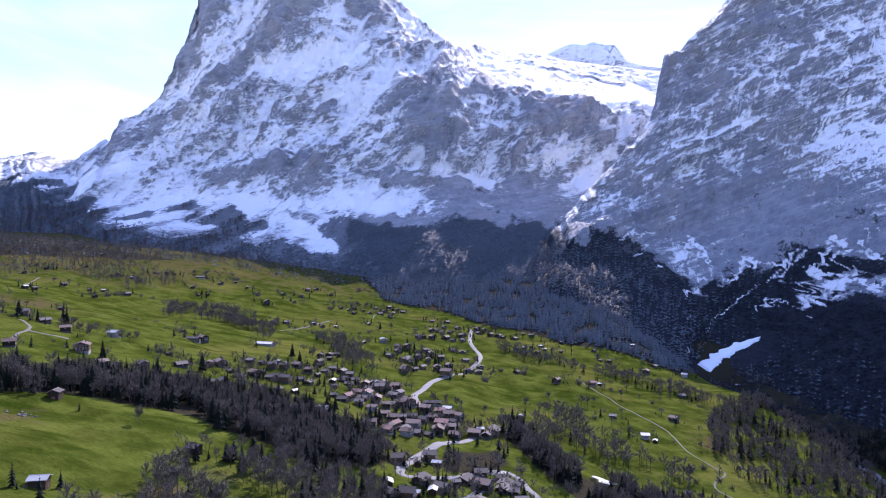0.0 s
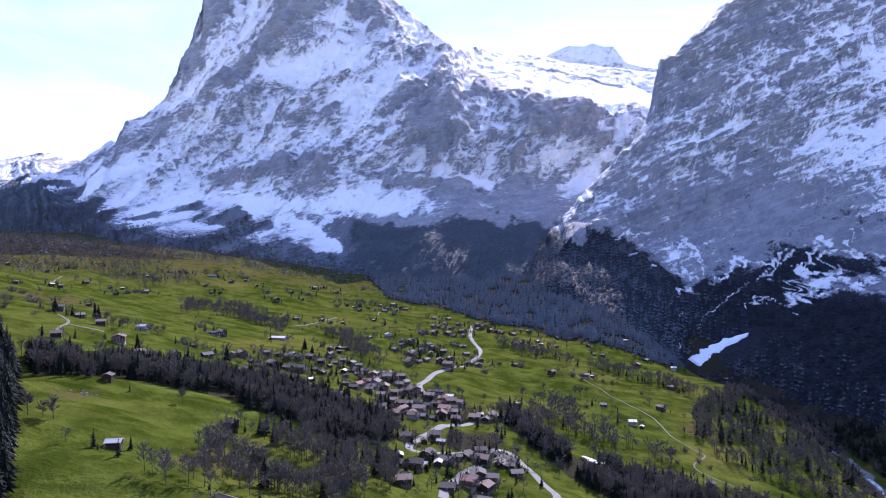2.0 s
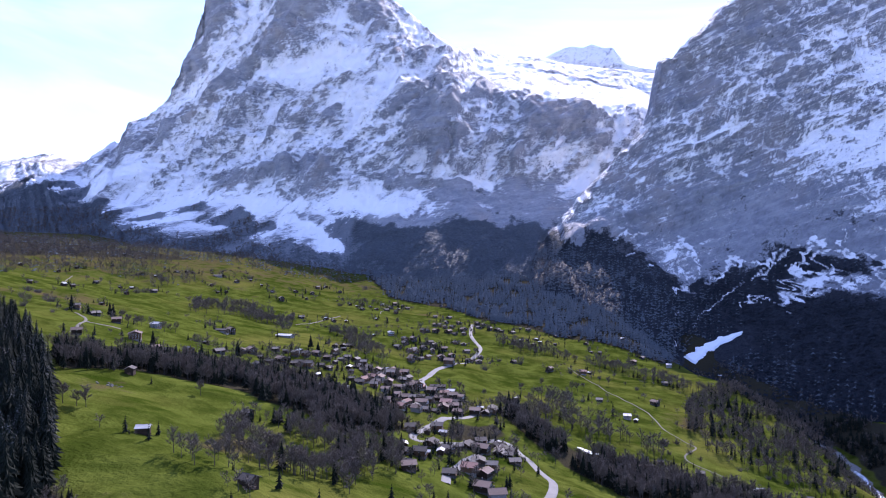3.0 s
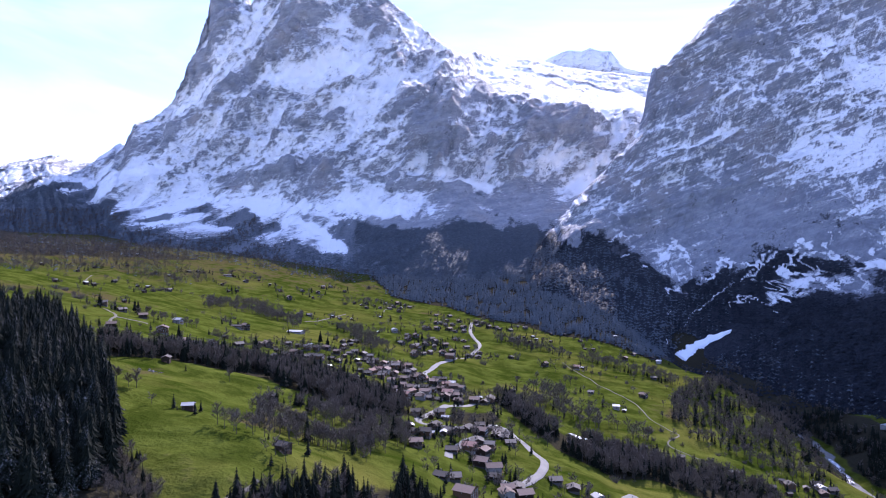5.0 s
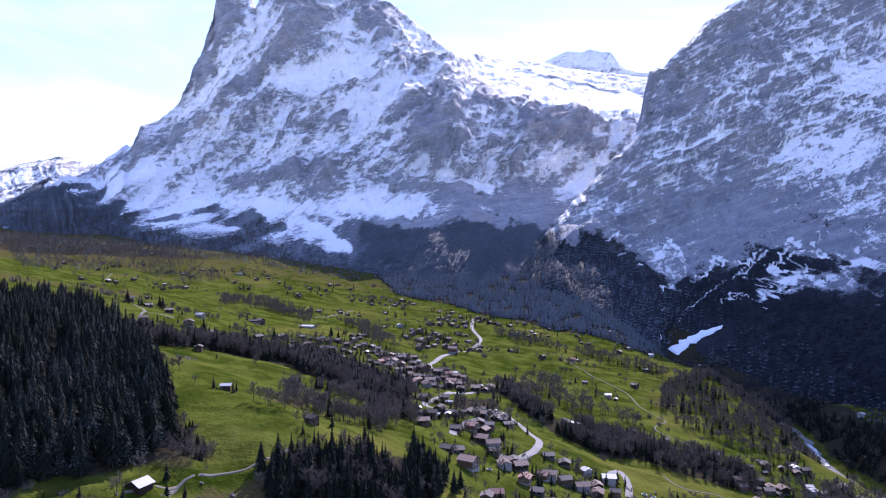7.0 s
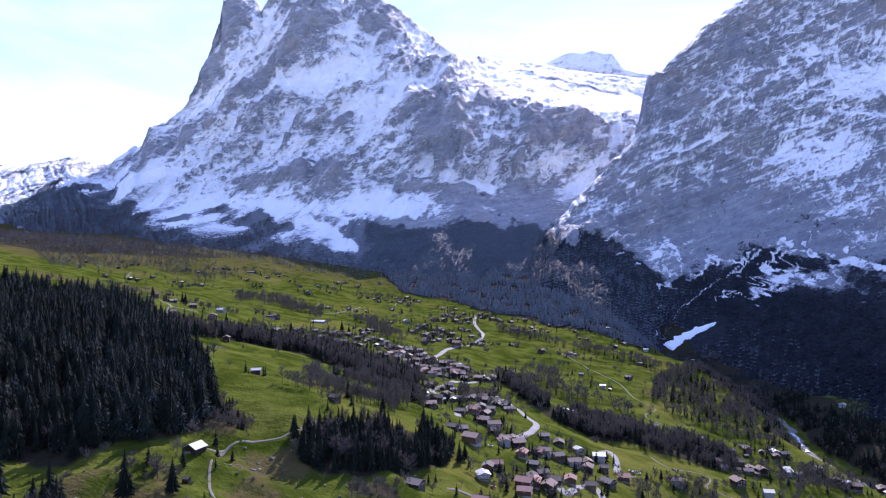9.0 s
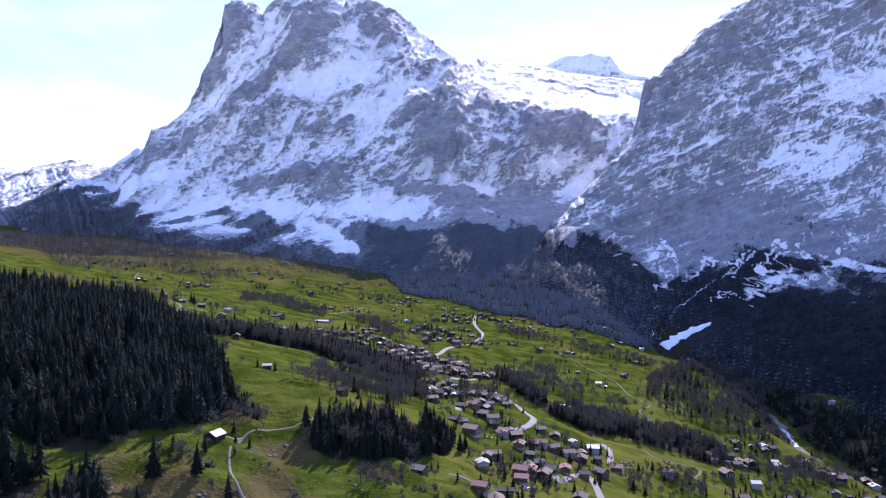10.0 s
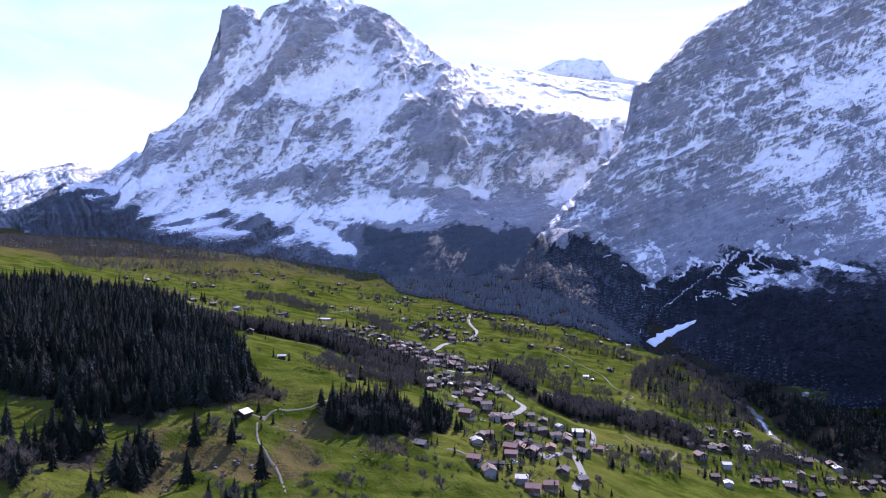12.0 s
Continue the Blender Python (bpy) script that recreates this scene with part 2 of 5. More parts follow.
def grid_object(name, x, y, z, material, smoothed=True, **attributes):
    """One sheet over arrays of rows and columns."""
    rows, cols = x.shape
    k = np.arange(rows * cols).reshape(rows, cols)
    quads = np.stack([k[:-1, :-1], k[:-1, 1:], k[1:, 1:], k[1:, :-1]], -1).reshape(-1, 4)
    me = bpy.data.meshes.new(name)
    me.vertices.add(rows * cols)
    me.vertices.foreach_set("co", np.stack([x, y, z], -1).astype(np.float32).ravel())
    me.loops.add(quads.size)
    me.loops.foreach_set("vertex_index", quads.astype(np.int32).ravel())
    me.polygons.add(len(quads))
    me.polygons.foreach_set("loop_start", np.arange(0, quads.size, 4, dtype=np.int32))
    me.update(calc_edges=True)
    me.polygons.foreach_set("use_smooth", np.full(len(quads), smoothed))
    for key, values in attributes.items():
        me.attributes.new(key, "FLOAT", "POINT").data.foreach_set("value", values.astype(np.float32).ravel())
    me.materials.append(material)
    return new(name, me)


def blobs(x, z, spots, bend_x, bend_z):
    """Sum of soft spots (x, z, half length, half width, tilt in degrees, amount) over a face, placed by easting and
    altitude to fit the camera's view, with bent outlines.
    """
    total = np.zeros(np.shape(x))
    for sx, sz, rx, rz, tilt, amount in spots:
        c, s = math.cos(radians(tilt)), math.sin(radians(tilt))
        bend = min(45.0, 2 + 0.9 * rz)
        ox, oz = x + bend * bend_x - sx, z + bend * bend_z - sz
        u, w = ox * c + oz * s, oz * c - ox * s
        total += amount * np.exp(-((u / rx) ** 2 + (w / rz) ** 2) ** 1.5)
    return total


def face(rails, bearings, steps):
    """A mountain side between rails from its crest down to its foot, rows of (x, y, z), shaped to fit the camera's
    view; columns keep one bearing from the camera's first place.
    """
    lines = []
    for rail in rails:
        r = np.array(rail, float)
        b = r[:, 0] / r[:, 1]
        lines.append((np.interp(bearings, b, r[:, 1]), np.interp(bearings, b, r[:, 2])))
    ys, zs = np.array([a for a, _ in lines]), np.array([c for _, c in lines])
    n = len(rails)
    v = np.linspace(0, n - 1, steps)
    i = np.minimum(v.astype(int), n - 2)
    t = (v - i)[:, None]

    def curve(c):
        p0, p1, p2, p3 = c[np.maximum(i - 1, 0)], c[i], c[i + 1], c[np.minimum(i + 2, n - 1)]
        sharp = (i == 1)[:, None], (i == 0)[:, None]                       # the crest is an edge
        m1, m2 = np.where(sharp[0], 0.7 * (p2 - p1), 0.35 * (p2 - p0)), np.where(sharp[1], 0.7 * (p2 - p1), 0.35 * (p3 - p1))
        return (2 * t**3 - 3 * t**2 + 1) * p1 + (t**3 - 2 * t**2 + t) * m1 + (3 * t**2 - 2 * t**3) * p2 + (t**3 - t**2) * m2

    y, z = curve(ys), curve(zs)
    return bearings[None] * y, y, z, np.repeat(v[:, None], len(bearings), 1)


def streak_cover(x, z, lines, bend_x, bend_z):
    """How far long streaks cover a face, 0 to 1. lines: half width in metres, then points (easting, altitude); they thin out at their ends."""
    total = np.zeros(np.shape(x))
    for half, *points in lines:
        d = np.full(np.shape(x), 1e9)
        count = len(points) - 1
        for k, ((ax, az), (bx, bz)) in enumerate(zip(points, points[1:])):
            ox, oz = x + 0.8 * half * bend_x - ax, z + 0.8 * half * bend_z - az
            t = np.clip((ox * (bx - ax) + oz * (bz - az)) / ((bx - ax) ** 2 + (bz - az) ** 2), 0, 1)
            thin = 1 - 0.6 * np.abs(2 * (k + t) / count - 1) ** 2
            d = np.minimum(d, np.hypot(ox - t * (bx - ax), oz - t * (bz - az)) / thin)
        total = np.maximum(total, 1 - smooth(0.2 * half, 1.15 * half, d))
    return total


def slope_up(x, y, z):
    """The upward part of the face's normal."""
    ax, ay, az = np.gradient(x, axis=1), np.gradient(y, axis=1), np.gradient(z, axis=1)
    bx, by, bz = np.gradient(x, axis=0), np.gradient(y, axis=0), np.gradient(z, axis=0)
    nx, ny, nz = ay * bz - az * by, az * bx - ax * bz, ax * by - ay * bx
    return np.abs(nz) / (np.sqrt(nx**2 + ny**2 + nz**2) + 1e-9)


def mountain(name, rails, lo, hi, cols, steps, ledge, snow_spots, forest_spots, snow_line, seed, label, material, relief=1.0, tree_line=200.0, snowiness=0.0, lean=0.0, snow_lines=(), cut=0.0):
    bearings = np.linspace(lo, hi, cols)
    x, y, z, v = face(rails, bearings, steps)
    last = len(rails) - 1
    hold = (0.1 + 0.9 * smooth(0, 0.22, np.abs(v - 1))) * (1 - 0.78 * smooth(last - 3.6, last - 2.6, v)) * (1 - smooth(last - 1.6, last - 0.7, v)) + 0.12
    cut = cut * (1 - 0.9 * smooth(2700, 3100, y) * smooth(50, 300, x))      # how deeply gullies cut the face
    hold = hold * (1 - 0.55 * smooth(2750, 3200, y) * smooth(50, 350, x))      # the smooth glacier in the saddle
    crag = np.exp(-((v - 1) / 0.3) ** 2) * (1 - 0.8 * smooth(3600, 3900, y)) * relief * (1 + 0.4 * smooth(1350, 1600, -x))
    z = z + crag * (9 * fbm(x / 45, x * 0, 3, seed + 60, ridged=True) + 4 * fbm(x / 14, z / 60, 2, seed + 61) - 3)
    warp = 60 * fbm(x / 420, z / 420, 3, seed + 40)
    s = z - ledge * x + warp
    ribs = fbm((x - lean * z + warp) / 330, (z + y * 0.3) / 800, 4, seed, ridged=True, gain=0.55)
    gully = fbm((x - lean * z + warp) / 120, (z + y * 0.3) / 420, 4, seed + 21, ridged=True, gain=0.55)
    strata = 0
    for width, depth in ((135.0, 15.0), (58.0, 9.0), (25.0, 4.5)):
        p = (s + 14 * fbm(x / 160, z / 160, 2, seed + int(width))) / width
        strata = strata + depth * (np.abs((p % 1.0) - 0.35) * 2 - 0.6)
    rough = fbm(x / 95, z / 95, 5, seed + 7, ridged=True)
    wx, wz = fbm(x / 110, z / 110, 5, seed + 70), fbm(x / 110, z / 110, 5, seed + 80)
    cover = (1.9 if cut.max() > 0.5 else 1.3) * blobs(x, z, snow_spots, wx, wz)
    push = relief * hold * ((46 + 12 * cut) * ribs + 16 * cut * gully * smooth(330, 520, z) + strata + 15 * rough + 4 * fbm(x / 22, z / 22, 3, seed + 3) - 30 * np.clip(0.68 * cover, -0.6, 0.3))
    top_y, top_z = y[steps // last], z[steps // last]
    y, z = y - 0.8 * push, z + 0.35 * push
    z = np.minimum(z, top_z - 0.33 * np.maximum(top_y - y, 0) + 5)      # the crest stays the skyline
    up = slope_up(x, y, z)
    patch = fbm(x / 170, z / 120, 5, seed + 11)
    band = 60 if cut.max() > 0.5 else 150                                  # how softly the forest thins out upwards
    streaks = fbm((x - 0.45 * z) / 46, (z + 0.3 * x) / 300, 5, seed + 12)
    snow = 0.5 + 0.75 * (up - 0.62) + 0.14 * patch + 0.22 * streaks - cut * (0.55 * (ribs - ribs.mean()) + 0.6 * (gully - gully.mean())) + snowiness + cover
    snow = snow - 0.9 * smooth(0, 260, snow_line - z)
    forest = 0.15 + 1.0 * smooth(-band, band, tree_line - z + 50 * patch) + 0.25 * fbm(x / 90, z / 60, 3, seed + 30)
    forest = forest + blobs(x, z, forest_spots, wx, wz)
    streak = streak_cover(x, z, snow_lines, 2 * wx + 3 * fbm(x / 25, z / 25, 3, seed + 90), 2 * wz + 2 * fbm(x / 18, z / 18, 2, seed + 91))
    snow, forest = snow + (0.86 - snow) * streak, forest * (1 - streak)
    ob = grid_object(name, x, y, z, material, True, snow=np.clip(snow, -1, 2), forest=np.clip(forest, 0, 1.2))
    tagged(ob, label, "mountain", kind="structure")
    return x, y, z, forest, snow


# the great wall at the head of the valley, from its crest down to the foot
CREST_LEFT = [(-3522, 3400, 672), (-2548, 3350, 687), (-2179, 3230, 696), (-2068, 3230, 707), (-1970, 3230, 724), (-1873, 3230, 699), (-1790, 3230, 688), (-1747, 3280, 748), (-1702, 3330, 807), (-1669, 3350, 816), (-1645, 3360, 847), (-1621, 3400, 930), (-1557, 3420, 960), (-1506, 3440, 1003), (-1445, 3470, 1084), (-1397, 3500, 1196), (-1381, 3520, 1293), (-1345, 3560, 1396), (-1327, 3620, 1540), (-1312, 3640, 1625), (-1297, 3640, 1710)]
CREST_RIGHT = [(-1218, 3640, 1735), (-1124, 3640, 1704), (-1093, 3640, 1616), (-1062, 3640, 1685), (-858, 3640, 1782), (-639, 3640, 1804), (-514, 3640, 1748), (-294, 3640, 1657), (-136, 3600, 1524), (-28, 3580, 1427), (49, 3560, 1366), (131, 3700, 1390), (188, 3900, 1478), (296, 4000, 1482), (621, 4100, 1470), (771, 4150, 1449), (1359, 4200, 1395), (1704, 4250, 1397), (3167, 4300, 1337)]
WALL_RAILS = [
    [(-4454, 4300, 338), (-1791, 4300, 597), (-681, 4300, 967), (3358, 4560, 1049)],
    CREST_LEFT + CREST_RIGHT,
    [(-3315, 3200, 621), (-2358, 3100, 623), (-1830, 3000, 637), (-1584, 3100, 703), (-1434, 3150, 805), (-1250, 3200, 1006), (-1152, 3250, 1241), (-959, 3150, 1293), (-725, 3011, 1299), (-588, 3050, 1365), (-444, 3150, 1401), (-251, 3100, 1276), (-62, 3000, 1114), (40, 2900, 1036), (259, 3500, 1227), (545, 3600, 1223), (1006, 3700, 1154), (1687, 3800, 1113), (2799, 3800, 1048)],
    [(-3004, 2900, 562), (-2130, 2800, 556), (-1708, 2800, 576), (-1456, 2850, 606), (-1236, 2850, 704), (-992, 2800, 865), (-706, 2700, 890), (-435, 2609, 857), (-210, 2600, 877), (-53, 2560, 835), (26, 2527, 862), (203, 2750, 854), (410, 2800, 889), (664, 2900, 886), (945, 3000, 882), (1376, 3100, 823), (2357, 3200, 758)],
    [(-2797, 2700, 518), (-2015, 2650, 513), (-1782, 2694, 522), (-1535, 2600, 508), (-1306, 2600, 519), (-1062, 2550, 569), (-826, 2500, 585), (-599, 2450, 620), (-383, 2420, 637), (-113, 2297, 653), (32, 2350, 646), (206, 2500, 671), (374, 2560, 654), (609, 2660, 628), (850, 2700, 588), (1243, 2800, 551), (2136, 2900, 512)],
    [(-2538, 2450, 462), (-1863, 2450, 462), (-1654, 2500, 477), (-1446, 2450, 462), (-1206, 2400, 438), (-970, 2330, 442), (-764, 2330, 462), (-550, 2250, 456), (-348, 2200, 461), (-155, 2150, 465), (-8, 2200, 470), (156, 2350, 488), (350, 2450, 494), (586, 2600, 535), (787, 2500, 456), (1110, 2500, 391), (1841, 2500, 348)],
    [(-2175, 2100, 379), (-1559, 2050, 382), (-1356, 2050, 394), (-1210, 2050, 368), (-1005, 2000, 331), (-833, 2000, 331), (-688, 2100, 334), (-501, 2050, 323), (-268, 1900, 278), (-137, 1900, 294), (-7, 1950, 312), (136, 2050, 332), (300, 2100, 352), (473, 2100, 361), (630, 2000, 279), (888, 2000, 245), (1473, 2000, 245)],
    [(-1554, 1500, 306), (-1253, 1480, 302), (-1025, 1520, 285), (-804, 1600, 254), (-542, 1640, 216), (-318, 1650, 188), (-120, 1660, 164), (97, 1700, 156), (246, 1720, 155), (394, 1750, 171), (535, 1700, 159), (755, 1700, 144), (1252, 1700, 144)],
    [(-1450, 1400, 225), (-958, 1420, 200), (-502, 1520, 131), (90, 1590, 84), (1178, 1600, 41)],
]
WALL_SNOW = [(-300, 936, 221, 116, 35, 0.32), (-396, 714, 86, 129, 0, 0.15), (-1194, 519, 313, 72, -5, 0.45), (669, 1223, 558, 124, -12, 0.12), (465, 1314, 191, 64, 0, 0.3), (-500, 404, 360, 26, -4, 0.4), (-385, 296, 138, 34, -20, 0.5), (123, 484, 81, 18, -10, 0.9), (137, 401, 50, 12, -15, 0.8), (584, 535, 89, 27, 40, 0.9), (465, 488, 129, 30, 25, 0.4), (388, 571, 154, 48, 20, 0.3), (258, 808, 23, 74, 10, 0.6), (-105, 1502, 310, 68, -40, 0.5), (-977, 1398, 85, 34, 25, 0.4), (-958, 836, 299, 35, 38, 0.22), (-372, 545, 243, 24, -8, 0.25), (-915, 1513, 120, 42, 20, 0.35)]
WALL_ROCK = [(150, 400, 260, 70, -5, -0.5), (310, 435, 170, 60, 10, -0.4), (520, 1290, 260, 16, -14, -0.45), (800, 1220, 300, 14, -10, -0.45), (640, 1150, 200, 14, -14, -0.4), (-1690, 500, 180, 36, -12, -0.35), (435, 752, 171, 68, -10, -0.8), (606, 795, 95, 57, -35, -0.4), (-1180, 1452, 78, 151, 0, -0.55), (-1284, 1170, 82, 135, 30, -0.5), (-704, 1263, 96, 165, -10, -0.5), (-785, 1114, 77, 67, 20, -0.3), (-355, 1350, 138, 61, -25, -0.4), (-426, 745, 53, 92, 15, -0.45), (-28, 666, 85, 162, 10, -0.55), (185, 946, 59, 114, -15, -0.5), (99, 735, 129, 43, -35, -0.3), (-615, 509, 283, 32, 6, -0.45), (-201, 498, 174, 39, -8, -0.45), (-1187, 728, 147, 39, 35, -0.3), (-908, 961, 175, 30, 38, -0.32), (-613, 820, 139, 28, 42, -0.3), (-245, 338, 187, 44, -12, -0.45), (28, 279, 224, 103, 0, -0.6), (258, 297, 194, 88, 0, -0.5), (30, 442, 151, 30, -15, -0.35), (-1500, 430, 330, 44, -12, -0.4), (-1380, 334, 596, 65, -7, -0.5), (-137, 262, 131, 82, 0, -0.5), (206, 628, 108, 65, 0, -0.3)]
WALL_FOREST = [(-1180, 388, 115, 22, -20, 1.0), (-25, 235, 130, 60, 0, 0.8), (-1690, 500, 180, 40, -12, 1.1), (-1480, 382, 330, 44, -8, 0.8), (79, 262, 293, 86, 0, 0.6), (-859, 401, 66, 29, 12, 1), (-701, 349, 78, 44, -15, 1.2), (-567, 339, 43, 33, 0, 0.6), (-242, 312, 168, 30, -14, 0.8), (-1360, 420, 190, 34, -20, 1.1), (-1568, 462, 169, 55, 0, 1.1), (-1380, 334, 596, 61, -7, 1.1), (165, 245, 258, 86, 0, 1.0), (-974, 361, 54, 14, 0, 0.8), (-385, 288, 120, 24, -20, -0.8), (-833, 331, 103, 17, -10, -0.35), (-549, 379, 163, 14, -4, -0.3)]
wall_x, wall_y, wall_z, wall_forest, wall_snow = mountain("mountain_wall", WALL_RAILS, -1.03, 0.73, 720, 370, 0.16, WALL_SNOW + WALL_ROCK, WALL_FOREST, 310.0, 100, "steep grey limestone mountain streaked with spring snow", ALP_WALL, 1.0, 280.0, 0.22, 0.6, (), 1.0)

# the dark buttress that shuts the valley on its shaded side
SIDE_RAILS = [
    [(190, 2300, -55), (328, 2300, 203), (859, 2400, 551), (1602, 2600, 799), (3784, 3000, 1140)],
    # crest and upper rail are raised at the right, out of view, to shade the slope
    [(157, 1900, 65), (255, 1900, 245), (329, 1900, 319), (408, 1930, 411), (497, 1950, 497), (586, 1970, 596), (620, 1980, 645), (637, 1985, 697), (652, 1990, 775), (666, 1991, 836), (687, 1985, 856), (705, 1960, 849), (717, 1930, 864), (786, 1960, 928), (871, 2000, 1019), (971, 2030, 1091), (1150, 2050, 1188), (1294, 2100, 1256), (1435, 2150, 1390), (1773, 2250, 1752), (3027, 2400, 2409)],
    [(154, 1860, 70), (250, 1860, 238), (348, 1870, 318), (500, 1900, 466), (605, 1920, 584), (649, 1930, 693), (685, 1915, 739), (851, 1880, 812), (1060, 1850, 914), (1331, 1850, 1057), (2396, 1900, 1471)],
    [(149, 1800, 76), (242, 1800, 223), (338, 1820, 285), (482, 1830, 395), (582, 1800, 455), (675, 1760, 519), (825, 1725, 628), (988, 1650, 659), (1155, 1550, 715), (1829, 1450, 835)],
    [(140, 1700, 71), (228, 1700, 203), (318, 1710, 247), (442, 1680, 290), (548, 1650, 283), (658, 1640, 318), (802, 1590, 412), (899, 1460, 437), (1024, 1300, 462), (1387, 1100, 469)],
    [(129, 1560, 73), (209, 1560, 161), (290, 1560, 194), (390, 1480, 185), (484, 1420, 163), (579, 1400, 153), (700, 1320, 170), (794, 1220, 209), (898, 1080, 261), (1072, 850, 290)],
    [(122, 1480, 70), (198, 1475, 109), (269, 1450, 136), (350, 1330, 118), (419, 1230, 79), (485, 1180, 43), (530, 1000, 20), (572, 880, 22), (632, 760, 48), (757, 600, 90)],
    [(116, 1400, 20), (388, 1140, 26), (477, 900, -18), (565, 680, 15), (656, 520, 64)],
]
SIDE_SNOW = [(566, 230, 46, 32, 20, 0.4), (621, 220, 55, 39, 20, 0.25), (1138, 728, 136, 60, 20, 0.45), (958, 509, 36, 96, -10, 0.35), (980, 795, 191, 13, 22, 0.35), (846, 695, 217, 11, 24, 0.35), (743, 561, 195, 10, 24, 0.3), (630, 443, 167, 11, 26, 0.3), (813, 409, 81, 9, 20, 0.3), (893, 336, 112, 11, 30, 0.3)]
SIDE_ROCK = [(270, 239, 168, 92, 0, -0.6), (733, 192, 265, 67, 22, -0.75), (705, 242, 206, 58, 25, -0.45), (733, 275, 134, 48, 15, -0.3), (680, 736, 82, 98, 0, -0.35), (899, 899, 151, 57, 35, -0.35), (688, 363, 173, 79, 20, -0.5), (535, 437, 95, 95, 45, -0.25), (808, 332, 77, 52, 0, -0.25), (462, 261, 190, 59, 0, -0.4), (609, 103, 297, 59, 0, -0.8), (476, 124, 160, 69, 0, -0.8), (439, 333, 95, 48, 40, -0.3)]
SIDE_FOREST = [(340, 215, 110, 55, 0, 0.8), (566, 230, 46, 32, 20, -0.9), (270, 239, 168, 92, 0, 0.7), (352, 193, 151, 55, 0, 0.7), (628, 220, 62, 47, 10, -0.35), (653, 197, 90, 31, 25, 0.5), (730, 225, 60, 26, 35, 0.3), (728, 172, 100, 11, 25, -0.2), (609, 93, 257, 59, 0, 0.5)]
SIDE_LINES = [
    (9.0, (593, 277), (608, 272), (613, 251), (610, 230), (626, 224)),
    (6.1, (610, 224), (591, 200), (561, 178), (507, 165)),
    (3.9, (538, 223), (561, 248), (584, 261)),
    (8.4, (602, 181), (647, 211), (679, 230), (706, 240), (734, 252)),
    (3.7, (654, 229), (683, 243)),
    (2.9, (639, 176), (704, 208), (746, 244), (779, 273)),
    (1.5, (507, 98), (581, 137), (636, 177)),
    (2.9, (670, 191), (715, 226), (752, 261)),
    (8.9, (687, 179), (728, 193), (752, 209), (771, 214)),
    (13.2, (747, 205), (762, 215), (777, 223)),
    (7.7, (772, 228), (802, 259), (829, 285), (850, 302)),
    (5.7, (750, 227), (788, 267), (810, 289)),
    (4.3, (624, 135), (644, 154), (665, 157)),
    (6.3, (646, 143), (676, 153), (695, 163), (732, 182), (768, 208)),
    (3.2, (761, 203), (789, 227)),
    (3.0, (710, 164), (726, 170), (755, 186)),
    (4.1, (765, 201), (777, 201)),
    (3.1, (443, 69), (456, 78)),
    (2.3, (484, 119), (501, 127)),
    (5.6, (444, 278), (481, 298), (534, 297)),
    (4.0, (448, 239), (479, 248)),
    (3.9, (480, 218), (504, 220)),
    (8.9, (788, 205), (820, 223), (856, 251), (883, 286)),
    (3.8, (772, 185), (802, 205)),
]
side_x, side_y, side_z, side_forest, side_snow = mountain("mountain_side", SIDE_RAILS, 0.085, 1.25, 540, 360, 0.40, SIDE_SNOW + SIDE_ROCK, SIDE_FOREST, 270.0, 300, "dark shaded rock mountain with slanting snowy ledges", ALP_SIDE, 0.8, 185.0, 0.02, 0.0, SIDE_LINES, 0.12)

# a far white summit behind the saddle
PEAK_RAILS = [
    [(623, 4640, 1462), (1062, 4640, 1502), (1661, 4640, 1422)],
    [(604, 4500, 1534), (681, 4500, 1576), (778, 4500, 1627), (848, 4500, 1658), (883, 4500, 1665), (972, 4500, 1658), (1030, 4500, 1681), (1107, 4500, 1658), (1177, 4500, 1658), (1216, 4500, 1607), (1281, 4500, 1541), (1378, 4500, 1514), (1611, 4500, 1487)],
    [(596, 4440, 1486), (1007, 4400, 1532), (1589, 4440, 1448)],
    [(581, 4330, 1232), (991, 4330, 1232), (1550, 4330, 1195)],
]
mountain("mountain_far", PEAK_RAILS, 0.138, 0.35, 160, 110, 0.2, [(1018, 1527, 306, 115, 0, 0.1)], [(1018, 1527, 38, 38, 0, 0)], 900.0, 500, "far snowy summit behind the saddle", ALP_WALL, 0.35, 100.0, 0.45)

